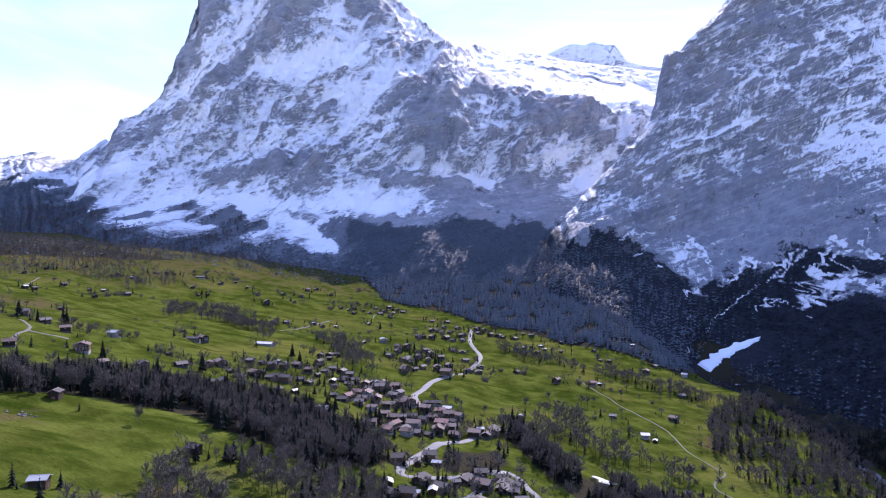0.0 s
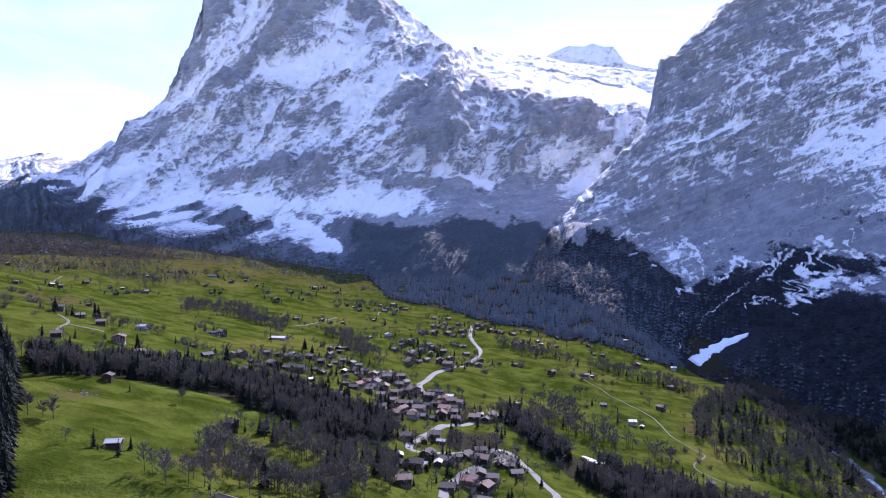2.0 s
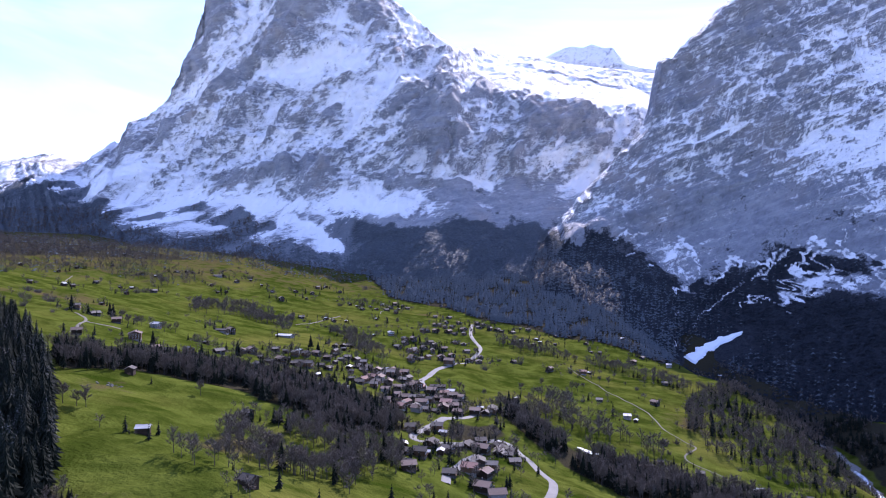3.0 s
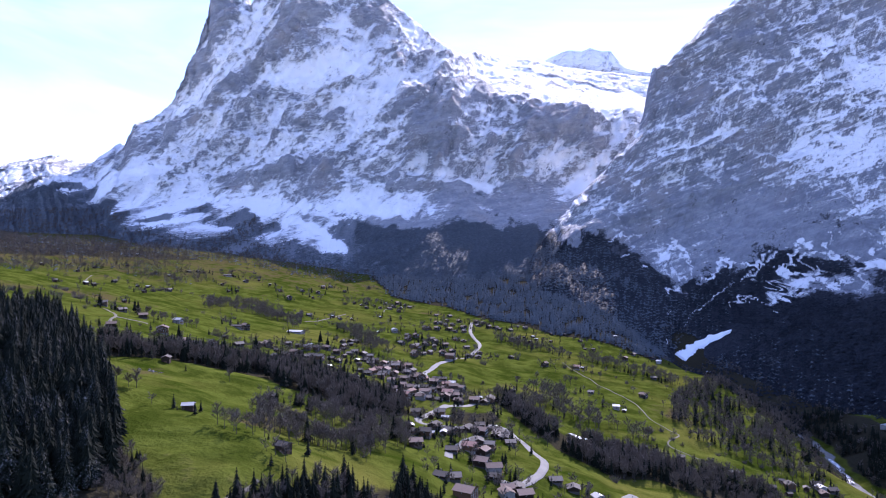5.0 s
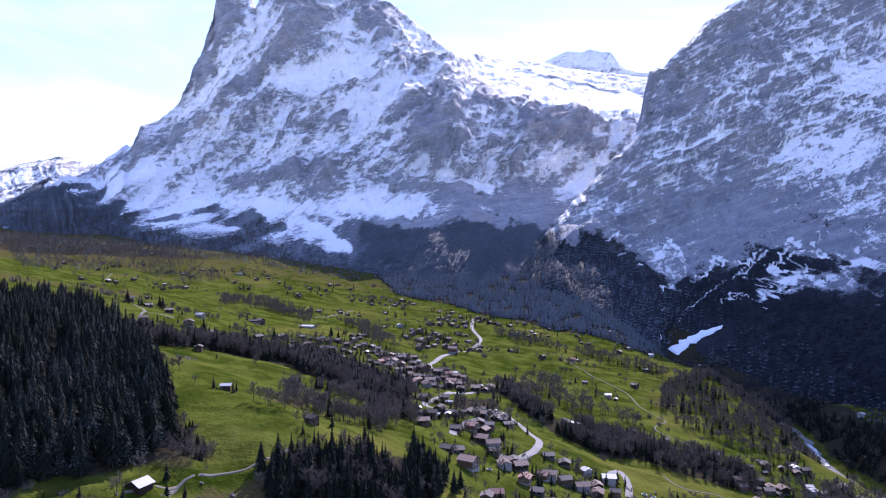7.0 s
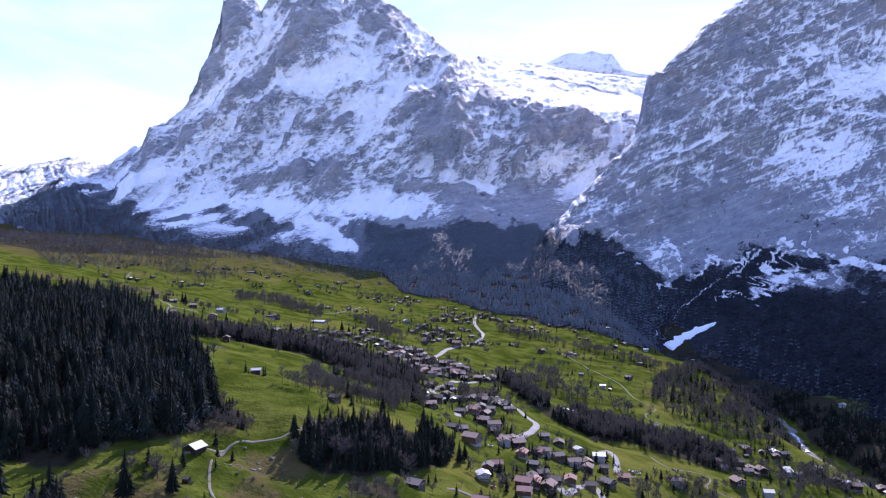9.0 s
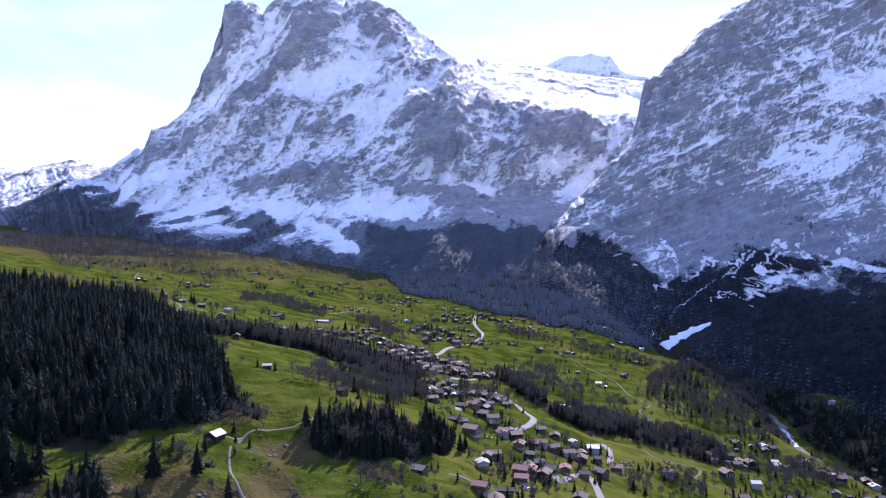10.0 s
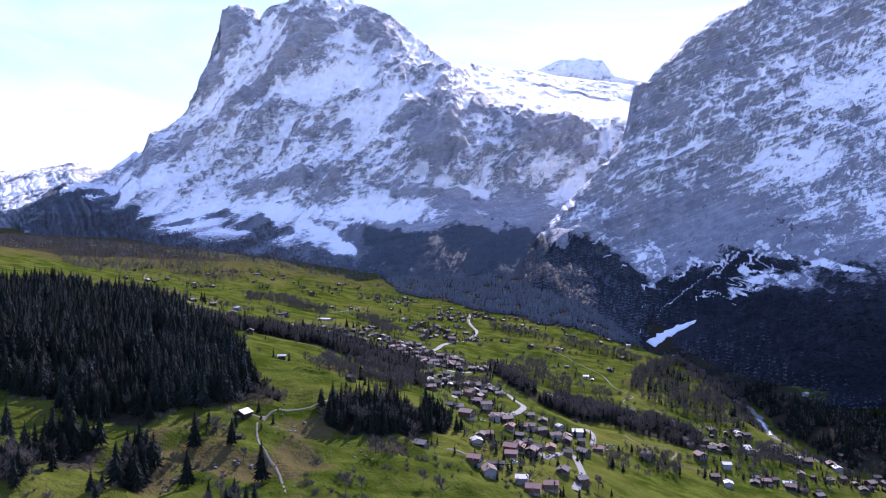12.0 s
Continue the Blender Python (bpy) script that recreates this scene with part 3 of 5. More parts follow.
# ---- the valley floor: one sheet to the horizon ----
WOODS = {
    "ravine": [(-286, 394), (-244, 433), (-196, 471), (-142, 493), (-95, 492), (-49, 463), (-30, 443), (-50, 402), (-87, 382), (-119, 392), (-157, 402), (-200, 398), (-227, 385), (-256, 352)],
    "barn_slope": [(-137, 219), (-133, 245), (-122, 273), (-108, 296), (-87, 300), (-51, 312), (-30, 321), (-30, 294), (-66, 255), (-92, 234), (-117, 217)],
    "lower_slope": [(-132, 245), (-114, 285), (-92, 257), (-62, 256), (-33, 300), (-29, 357), (-53, 429), (-81, 407), (-111, 354), (-127, 324)],
    "spruce_hill": [(-569, 289), (-458, 369), (-421, 433), (-357, 455), (-262, 344), (-195, 237), (-159, 177), (-153, 136), (-171, 112), (-198, 96), (-224, 95), (-269, 89), (-375, 88)],
    "spruce_clump": [(-99, 124), (-66, 122), (-36, 149), (-12, 186), (-6, 228), (-33, 228), (-69, 179), (-86, 162), (-99, 140)],
    "gorge_side": [(249, 602), (329, 816), (397, 841), (498, 913), (517, 821), (464, 693), (379, 524), (332, 529), (295, 572)],
    "long_hedge": [(72, 965), (177, 907), (253, 881), (317, 832), (373, 800), (394, 832), (336, 884), (265, 925), (184, 949), (93, 1002)],
    "mid_grove": [(75, 582), (118, 589), (156, 563), (202, 538), (226, 578), (177, 601), (155, 656), (134, 712), (100, 688)],
    "stream_wood": [(52, 575), (80, 488), (109, 448), (140, 432), (183, 455), (171, 491), (130, 497), (97, 530), (68, 631)],
    "upper_grove": [(-360, 846), (-309, 907), (-219, 815), (-234, 936), (-308, 992), (-358, 1003), (-392, 950)],
    "village_hedge": [(-170, 881), (-91, 718), (-68, 742), (-105, 879), (-166, 953)],
    "village_wood": [(-3, 439), (26, 462), (52, 493), (44, 520), (4, 495)],
    "far_bank": [(528, 696), (566, 635), (653, 617), (552, 473), (505, 534), (480, 598)],
    "gorge_mouth": [(-121, 1375), (2, 1316), (68, 1215), (118, 1158), (210, 1090), (302, 1063), (363, 986), (430, 1130), (440, 1450), (320, 1700), (0, 1790), (-200, 1640)],
    "river_bank": [(502, 770), (500, 715), (490, 672), (480, 640), (474, 600), (500, 520), (560, 430), (640, 330), (720, 400), (660, 560), (575, 600), (565, 690), (580, 770), (550, 840), (505, 840)],
    "river_left": [(446, 640), (448, 600), (452, 560), (478, 490), (505, 440), (475, 415), (430, 490), (418, 560), (424, 630)],
    "tongue_side": [(425, 1140), (470, 1050), (600, 955), (720, 890), (760, 1000), (680, 1120), (620, 1240), (520, 1290), (430, 1290)],
    "west_edge": [(-1250, 1120), (-1000, 1260), (-700, 1380), (-480, 1400), (-330, 1420), (-170, 1520), (-120, 1700), (-700, 1700), (-1300, 1560)],
    "low_thicket": [(-236, 26), (-216, 12), (-199, 17), (-206, 42), (-223, 52), (-236, 44)],
    "low_copse": [(-177, -10), (-168, 11), (-170, 28), (-188, 48), (-197, 36)],
    "corner_thicket": [(-242, -17), (-218, -21), (-211, -14), (-234, 18), (-263, 12)],
    "slope_thicket": [(-67, 95), (-39, 111), (-36, 129), (-55, 119), (-70, 104)],
    "forest_foot": [(-252, 86), (-238, 75), (-202, 78), (-186, 88), (-196, 98), (-252, 98)],
    "foot_copse": [(-131, -8), (-109, -0), (-112, 15), (-133, 3)],
    "foot_thicket": [(-179, -24), (-170, -16), (-174, -10), (-182, -15)],
    "gorge": [(395, 930), (420, 800), (455, 720), (470, 690), (475, 760), (520, 800), (600, 810), (720, 860), (600, 960), (480, 1040), (400, 1040)],
    "west_wood": [(-1150, 1010), (-900, 990), (-770, 1060), (-700, 1180), (-600, 1290), (-560, 1400), (-800, 1420), (-1150, 1330)],
    "stream_wood_east": [(110, 470), (135, 533), (155, 502), (204, 503), (252, 486), (300, 478), (292, 430), (213, 419), (179, 439), (136, 426)],
    "edge_thicket": [(-160, 190), (-143, 166), (-128, 152), (-136, 141), (-152, 138), (-166, 160)],
    "west_slope": [(-828, 1042), (-743, 1226), (-550, 1243), (-455, 1141), (-475, 1019), (-621, 1064), (-634, 945), (-631, 777)],
    "hamlet_hedge": [(272, 406), (325, 390), (406, 430), (431, 482), (373, 478), (313, 467)],
    "garden_wood": [(122, 234), (162, 262), (220, 308), (238, 365), (181, 346), (143, 296)],
}
DRY = [(*(-459, 719), 90), (*(-215, 334), 26), (*(-116, 274), 40), (*(-173, 415), 22), (*(279, 672), 50), (*(-135, 53), 45), (*(-177, 23), 40), (*(-109, 119), 26), (*(71, 688), 18), (*(-31, 1207), 40), (*(-527, 643), 80)]

fine_x, fine_y = np.arange(-1000, 800, 6.0), np.arange(-30, 1800, 6.5)
gx = np.concatenate([np.linspace(-4600, -1040, 60), fine_x, np.linspace(820, 3600, 60)])
gy = np.concatenate([np.linspace(-3200, -60, 50), fine_y, np.linspace(1830, 4500, 60)])
GX, GY = np.meshgrid(gx, gy)
GZ = ground_z(GX, GY)
near = np.exp(-(((GX + 110) / 260) ** 4 + ((GY - 90) / 110) ** 4))
uneven = np.exp(-((GX / 900) ** 6 + ((GY - 800) / 950) ** 6)) * (1 - np.exp(-(near_line(GX, GY, RIVER) / 25) ** 2))
GZ = GZ + uneven * (1.3 * fbm(GX / 34, GY / 34, 3, 130) + 2.6 * fbm(GX / 95, GY / 80, 2, 131)) + 2.6 * near * (fbm(GX / 42, GY / 34, 3, 132, ridged=True) - 0.3)
wood = np.zeros(GX.shape)
for key, poly in WOODS.items():
    wood = np.maximum(wood, inside(GX, GY, poly) * (0.3 if key in ("west_slope", "west_edge", "gorge_side", "lower_slope", "upper_grove", "barn_slope", "mid_grove", "village_hedge", "long_hedge", "garden_wood", "hamlet_hedge") else 0.9))
for _ in range(2):
    wood[1:-1, 1:-1] = (wood[1:-1, 1:-1] * 2 + wood[:-2, 1:-1] + wood[2:, 1:-1] + wood[1:-1, :-2] + wood[1:-1, 2:]) / 6
dry = np.zeros(GX.shape)
for cx, cy, radius in DRY:
    dry = np.maximum(dry, 0.6 * np.exp(-((GX - cx) ** 2 + (GY - cy) ** 2) / radius**2))
dry += near * (0.17 + 0.5 * fbm(GX / 38, GY / 38, 4, 71)) + 0.10 * fbm(GX / 90, GY / 60, 3, 72)
dry += 0.12 * smooth(200, 900, -GX) + 0.55 * smooth(1100, 1700, GY - 0.8 * GX)
bank = np.exp(-(near_line(GX, GY, RIVER) / 6) ** 2)
ground = grid_object("ground", GX, GY, GZ, GRASS, True, wood=wood, dry=dry, stone=bank)
tagged(ground, "sloping green alpine meadows with brown woodland floor", "ground", kind="structure")


def on_ground(x, y):
    """Height of the ground sheet itself, as its faces lie."""
    x, y = np.asarray(x, float), np.asarray(y, float)
    i, j = np.clip(np.searchsorted(gx, x) - 1, 0, len(gx) - 2), np.clip(np.searchsorted(gy, y) - 1, 0, len(gy) - 2)
    u, v = (x - gx[i]) / (gx[i + 1] - gx[i]), (y - gy[j]) / (gy[j + 1] - gy[j])
    return (GZ[j, i] * (1 - u) + GZ[j, i + 1] * u) * (1 - v) + (GZ[j + 1, i] * (1 - u) + GZ[j + 1, i + 1] * u) * v


# ---- trees ----
def make_needles(name, snowy):
    n = Nodes(name, 0.9, 0.1)
    col = n.mix(n.noise(0.5, 4), (0.0040, 0.0060, 0.0042), (0.0105, 0.0142, 0.0090))
    col = n.mix(n.math("MULTIPLY", n.island(), 0.3), col, (0.022, 0.026, 0.016))
    if snowy:
        dust = n.ramp(n.noise(1.5, 5, 0.7), 0.53, 0.72)
        patch = n.ramp(n.noise(0.035, 3), 0.46, 0.62)
        col = n.mix(n.math("MULTIPLY", n.math("MULTIPLY", dust, patch), 0.6), col, (0.60, 0.59, 0.57))
    return n.done(col, n.noise(3.0, 3), 0.6, 0.3)


def make_twigs():
    n = Nodes("bare_twigs", 0.9, 0.15)
    col = n.mix(n.noise(0.06, 4), (0.070, 0.057, 0.048), (0.135, 0.112, 0.090))
    col = n.mix(n.math("MULTIPLY", n.island(), 0.5), col, (0.15, 0.122, 0.09))
    return n.done(col)


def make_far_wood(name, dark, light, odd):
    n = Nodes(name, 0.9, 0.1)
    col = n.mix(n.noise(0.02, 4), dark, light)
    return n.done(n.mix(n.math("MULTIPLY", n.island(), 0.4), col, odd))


NEEDLES, NEEDLES_SNOW, TWIGS = make_needles("spruce_needles", 0), make_needles("spruce_needles_with_snow", 1), make_twigs()
BARK = make_plain("bark", (0.045, 0.036, 0.03), (0.10, 0.085, 0.07), 2.0)


def spruce(seed, tiers, points):
    """Crown of a spruce one metre high: drooping, ragged skirts of branches over one another. Triangles as vertices and faces."""
    rng = np.random.default_rng(seed)
    verts, faces = [], []
    for k in range(tiers):
        f = k / (tiers - 1)
        z = 0.10 + 0.83 * f**0.92
        r = (0.185 * (1 - f) ** 0.85 + 0.014) * rng.uniform(0.85, 1.15)
        tip = len(verts)
        verts.append((0, 0, min(z + 0.13 * (1.15 - f), 1.0)))
        turn = rng.uniform(0, 6.28)
        for p in range(points):
            a = turn + 6.283 * p / points
            q = r * (rng.uniform(0.85, 1.25) if p % 2 else rng.uniform(0.35, 0.6))
            verts.append((q * math.cos(a), q * math.sin(a), z - (0.045 if p % 2 else 0.0) * rng.uniform(0.4, 1.4)))
        for p in range(points):
            faces.append((tip, tip + 1 + p, tip + 1 + (p + 1) % points))
    return np.array(verts), np.array(faces)


def stick(verts, faces, a, b, ra, rb, sides=3):
    a, b = np.array(a, float), np.array(b, float)
    d = (b - a) / (np.linalg.norm(b - a) + 1e-9)
    u = np.cross(d, (0.3, 0.9, 0.1))
    u /= np.linalg.norm(u)
    w = np.cross(d, u)
    base = len(verts)
    for p, r in ((a, ra), (b, rb)):
        for s in range(sides):
            t = 6.283 * s / sides
            verts.append(tuple(p + r * (math.cos(t) * u + math.sin(t) * w)))
    for s in range(sides):
        t = (s + 1) % sides
        faces.append((base + s, base + t, base + sides + t))
        faces.append((base + s, base + sides + t, base + sides + s))


def bare_tree(seed, limbs, twigs, thick=1.0, spread=0.42, blade=1.0):
    """A leafless broad tree one metre high: trunk, limbs and a haze of twigs."""
    rng = np.random.default_rng(seed)
    trunk_v, trunk_f, v, f = [], [], [], []
    lean = rng.uniform(-0.03, 0.03, 2)
    top = np.array([lean[0], lean[1], 0.5])
    stick(trunk_v, trunk_f, (0, 0, -0.03), top * 0.6, 0.022 * thick, 0.016 * thick, 5)
    stick(trunk_v, trunk_f, top * 0.6, top * 1.6, 0.016 * thick, 0.006 * thick, 4)
    for k in range(limbs):
        a, h = 6.283 * (k * 0.618 + rng.uniform(0, 0.2)), rng.uniform(0.26, 0.76)
        start = np.array([lean[0] * 2 * h, lean[1] * 2 * h, h])
        reach = spread * rng.uniform(0.6, 1.0) * (1.15 - h)
        end = start + np.array([math.cos(a) * reach, math.sin(a) * reach, rng.uniform(0.15, 0.34)])
        end[2] = min(end[2], 0.97)
        stick(trunk_v, trunk_f, start, end, 0.009 * thick, 0.004 * thick, 3)
        for _ in range(twigs):
            s = start + (end - start) * rng.uniform(0.3, 1.0)
            way = rng.normal(size=3) * 0.8 + (math.cos(a) * 0.4, math.sin(a) * 0.4, 0.9)
            way /= np.linalg.norm(way)
            e = s + way * rng.uniform(0.09, 0.2)
            base = len(v)
            side = np.cross(way, rng.normal(size=3))
            side *= 0.0075 * blade * rng.uniform(0.6, 1.2) / (np.linalg.norm(side) + 1e-9)
            v.extend([tuple(s + side), tuple(s - side), tuple(e)])
            f.append((base, base + 1, base + 2))
    return (np.array(trunk_v), np.array(trunk_f)), (np.array(v), np.array(f))


def triangles_mesh(name, verts, faces, material, index=None, smoothed=False):
    me = bpy.data.meshes.new(name)
    me.vertices.add(len(verts))
    me.vertices.foreach_set("co", np.asarray(verts, np.float32).ravel())
    me.loops.add(len(faces) * 3)
    me.loops.foreach_set("vertex_index", np.asarray(faces, np.int32).ravel())
    me.polygons.add(len(faces))
    me.polygons.foreach_set("loop_start", np.arange(0, len(faces) * 3, 3, dtype=np.int32))
    if index is not None:
        me.polygons.foreach_set("material_index", np.asarray(index, np.int32))
    me.polygons.foreach_set("use_smooth", np.full(len(faces), smoothed))
    for m in material if isinstance(material, (list, tuple)) else [material]:
        me.materials.append(m)
    me.update(calc_edges=True)
    return me


def spread_out(kinds, x, y, z, height, rng, wide=(0.85, 1.2)):
    """Many trees as one body: vertices, faces and material numbers. kinds: lists of (vertices, faces, material number)."""
    vs, fs, ms, base = [], [], [], 0
    pick = rng.integers(0, len(kinds), len(x))
    for k, pieces in enumerate(kinds):
        at = np.nonzero(pick == k)[0]
        if not len(at):
            continue
        a, h, w = rng.uniform(0, 6.283, len(at)), height[at], rng.uniform(*wide, len(at))
        for verts, faces, number in pieces:
            px = (verts[None, :, 0] * np.cos(a)[:, None] - verts[None, :, 1] * np.sin(a)[:, None]) * (h * w)[:, None] + x[at][:, None]
            py = (verts[None, :, 0] * np.sin(a)[:, None] + verts[None, :, 1] * np.cos(a)[:, None]) * (h * w)[:, None] + y[at][:, None]
            pz = verts[None, :, 2] * h[:, None] + z[at][:, None]
            vs.append(np.stack([px, py, pz], -1).reshape(-1, 3))
            fs.append((faces[None] + (np.arange(len(at)) * len(verts))[:, None, None]).reshape(-1, 3) + base)
            ms.append(np.full(len(at) * len(faces), number))
            base += len(at) * len(verts)
    return np.concatenate(vs), np.concatenate(fs), np.concatenate(ms)


def trunk_of(radius):
    v, f = [], []
    stick(v, f, (0, 0, -0.04), (0, 0, 0.45), radius, radius * 0.6, 5)
    return np.array(v), np.array(f)


SPRUCES = [[(*spruce(s, 12, 12), 0), (*trunk_of(0.014), 2)] for s in range(5)]
SPRUCES_SNOW = [[(*spruce(s + 20, 14, 14), 1), (*trunk_of(0.014), 2)] for s in range(5)]
SPRUCES_MID = [[(*spruce(s + 30, 8, 9), 0), (*trunk_of(0.014), 2)] for s in range(5)]
# distant spruces, coloured pale and bluish in place of haze
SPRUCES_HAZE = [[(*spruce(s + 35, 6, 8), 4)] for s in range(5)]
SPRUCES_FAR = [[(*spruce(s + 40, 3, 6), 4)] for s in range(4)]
# the same distant spruces again, with cast shade put into their colour
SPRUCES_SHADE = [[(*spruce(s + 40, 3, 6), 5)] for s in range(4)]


def bare_kind(seed, limbs, twigs, thick, spread, blade):
    (tv, tf), (bv, bf) = bare_tree(seed, limbs, twigs, thick, spread, blade)
    return [(tv, tf, 2), (bv, bf, 3)]


BARES = [bare_kind(s, 13, 24, 0.75, 0.42, 1.25) for s in range(5)]
BARES_MID = [bare_kind(s + 30, 8, 17, 0.8, 0.44, 2.1) for s in range(5)]
BARES_LOW = [bare_kind(s + 80, 4, 10, 1.2, 0.5, 3.6) for s in range(3)]
BARES_FAR = [bare_kind(s + 50, 6, 14, 1.0, 0.52, 2.8) for s in range(4)]
# the last two are one far wood, in haze tones and in shade tones
TREE_MATERIALS = [NEEDLES, NEEDLES_SNOW, BARK, TWIGS, make_far_wood("haze_toned_wood", (0.075, 0.094, 0.112), (0.118, 0.135, 0.150), (0.12, 0.13, 0.13)), make_far_wood("shade_toned_wood", (0.010, 0.014, 0.020), (0.022, 0.026, 0.033), (0.028, 0.030, 0.034))]


def fill(poly, spacing, rng):
    xs, ys = [p[0] for p in poly], [p[1] for p in poly]
    a, b = np.meshgrid(np.arange(min(xs), max(xs), spacing), np.arange(min(ys), max(ys), spacing))
    a, b = a.ravel() + rng.uniform(-0.5, 0.5, a.size) * spacing, b.ravel() + rng.uniform(-0.5, 0.5, b.size) * spacing
    keep = inside(a, b, poly) & (fbm(a / 46, b / 46, 3, 55) > (-0.4 if spacing < 5.6 else -0.14)) & clear_of_tongue(a, b) & (((a - 612) / 72) ** 2 + ((b - 735) / 62) ** 2 > 1)      # the terrace over the river stays open
    a, b = a[keep], b[keep]
    loose = rng.random(len(a)) < 0.25                                   # a ragged edge
    return a + loose * rng.normal(0, 6, len(a)), b + loose * rng.normal(0, 5, len(a))


def grove(place, label, spacing, parts, seed):
    """Woodland over one stretch of WOODS. parts: (kinds, share, lowest, highest)."""
    rng = np.random.default_rng(seed)
    x, y = fill(WOODS[place], spacing, rng)
    which = rng.choice(len(parts), len(x), p=[p[1] for p in parts])
    vs, fs, ms, base = [], [], [], 0
    for k, (kinds, _, low, high) in enumerate(parts):
        at = which == k
        if at.sum():
            v, f, m = spread_out(kinds, x[at], y[at], on_ground(x[at], y[at]), rng.uniform(low, high, at.sum()), rng)
            vs.append(v), fs.append(f + base), ms.append(m)
            base += len(v)
    ob = new("woodland", triangles_mesh("woodland", np.concatenate(vs), np.concatenate(fs), TREE_MATERIALS, np.concatenate(ms)))
    return tagged(ob, label, "woodland", kind="stuff")


MIXED, BARE_LABEL = "dark mixed wood of spruces and leafless trees", "grey-brown grove of leafless trees"
grove("ravine", MIXED, 4.2, [(SPRUCES, 0.38, 10, 21), (BARES, 0.62, 9, 16)], 1)
grove("barn_slope", "leafless trees on the dry slope below the barn", 7.6, [(BARES, 0.95, 9, 15), (SPRUCES, 0.05, 6, 10)], 2)
grove("lower_slope", BARE_LABEL, 6.2, [(BARES, 0.85, 9, 15), (SPRUCES, 0.15, 10, 18)], 3)
grove("spruce_hill", "dense dark spruce forest dusted with snow", 5.2, [(SPRUCES_SNOW, 0.75, 17, 31), (SPRUCES, 0.25, 14, 26)], 4)
grove("spruce_clump", "clump of dark spruces beside the meadow", 3.9, [(SPRUCES, 0.75, 11, 22), (BARES, 0.25, 9, 15)], 5)
grove("gorge_side", "leafless grey-brown wood above the gorge", 6.6, [(BARES_MID, 0.75, 9, 17), (SPRUCES_MID, 0.25, 9, 20)], 6)
grove("long_hedge", BARE_LABEL, 7.0, [(BARES_MID, 0.93, 10, 16), (SPRUCES_MID, 0.07, 8, 14)], 7)
grove("mid_grove", BARE_LABEL, 8.5, [(BARES_MID, 0.95, 11, 19), (SPRUCES_MID, 0.05, 8, 14)], 8)
grove("stream_wood", MIXED, 5.0, [(BARES, 0.65, 11, 18), (SPRUCES, 0.35, 11, 20)], 9)
grove("upper_grove", BARE_LABEL, 6.2, [(BARES_MID, 1.0, 9, 16)], 10)
grove("village_hedge", BARE_LABEL, 6.5, [(BARES_MID, 0.95, 9, 15), (SPRUCES_MID, 0.05, 8, 14)], 11)
grove("village_wood", MIXED, 6.0, [(SPRUCES_MID, 0.4, 9, 15), (BARES_MID, 0.6, 8, 13)], 12)
grove("far_bank", "dark spruce wood on the bank above the river", 5.2, [(SPRUCES_MID, 0.8, 12, 22), (BARES_FAR, 0.2, 8, 14)], 13)
grove("gorge_mouth", "haze-toned spruce wood at the mouth of the gorge", 5.6, [(SPRUCES_HAZE, 0.75, 12, 22), (SPRUCES_SHADE, 0.25, 10, 18)], 14)
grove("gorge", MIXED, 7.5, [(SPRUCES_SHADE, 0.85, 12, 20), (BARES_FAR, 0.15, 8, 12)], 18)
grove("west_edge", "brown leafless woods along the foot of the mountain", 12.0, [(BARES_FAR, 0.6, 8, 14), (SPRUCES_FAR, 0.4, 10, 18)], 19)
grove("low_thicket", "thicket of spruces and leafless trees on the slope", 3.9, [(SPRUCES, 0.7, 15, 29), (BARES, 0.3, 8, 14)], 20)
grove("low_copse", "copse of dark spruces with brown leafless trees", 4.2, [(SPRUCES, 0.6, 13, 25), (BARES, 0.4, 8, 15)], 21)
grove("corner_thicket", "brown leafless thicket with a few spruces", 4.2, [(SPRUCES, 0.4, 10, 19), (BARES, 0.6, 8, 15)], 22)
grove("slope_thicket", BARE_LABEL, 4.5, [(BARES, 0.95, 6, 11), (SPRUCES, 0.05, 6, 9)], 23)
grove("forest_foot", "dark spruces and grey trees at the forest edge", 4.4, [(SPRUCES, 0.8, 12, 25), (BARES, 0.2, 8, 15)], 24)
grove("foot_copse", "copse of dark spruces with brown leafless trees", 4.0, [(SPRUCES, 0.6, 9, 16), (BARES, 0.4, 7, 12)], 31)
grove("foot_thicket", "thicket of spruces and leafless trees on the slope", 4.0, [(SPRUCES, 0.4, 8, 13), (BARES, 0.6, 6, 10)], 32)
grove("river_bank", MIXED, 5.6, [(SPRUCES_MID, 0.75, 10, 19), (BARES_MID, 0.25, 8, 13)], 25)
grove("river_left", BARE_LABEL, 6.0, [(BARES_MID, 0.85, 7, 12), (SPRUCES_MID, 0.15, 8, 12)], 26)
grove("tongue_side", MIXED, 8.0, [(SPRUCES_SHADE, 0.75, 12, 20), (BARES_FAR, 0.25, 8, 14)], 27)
grove("west_slope", BARE_LABEL, 10.5, [(BARES_FAR, 0.85, 7, 14), (SPRUCES_FAR, 0.15, 9, 16)], 15)
grove("west_wood", "brown leafless wood with dark spruces on the upper slope", 9.0, [(BARES_LOW, 0.7, 9, 16), (SPRUCES_FAR, 0.15, 10, 18), (SPRUCES_SHADE, 0.15, 9, 16)], 34)
grove("stream_wood_east", MIXED, 4.8, [(BARES, 0.55, 10, 17), (SPRUCES_MID, 0.45, 10, 18)], 35)
grove("edge_thicket", "dark brush along the forest edge", 3.2, [(BARES, 0.75, 3.5, 8), (SPRUCES, 0.25, 4, 9)], 33)
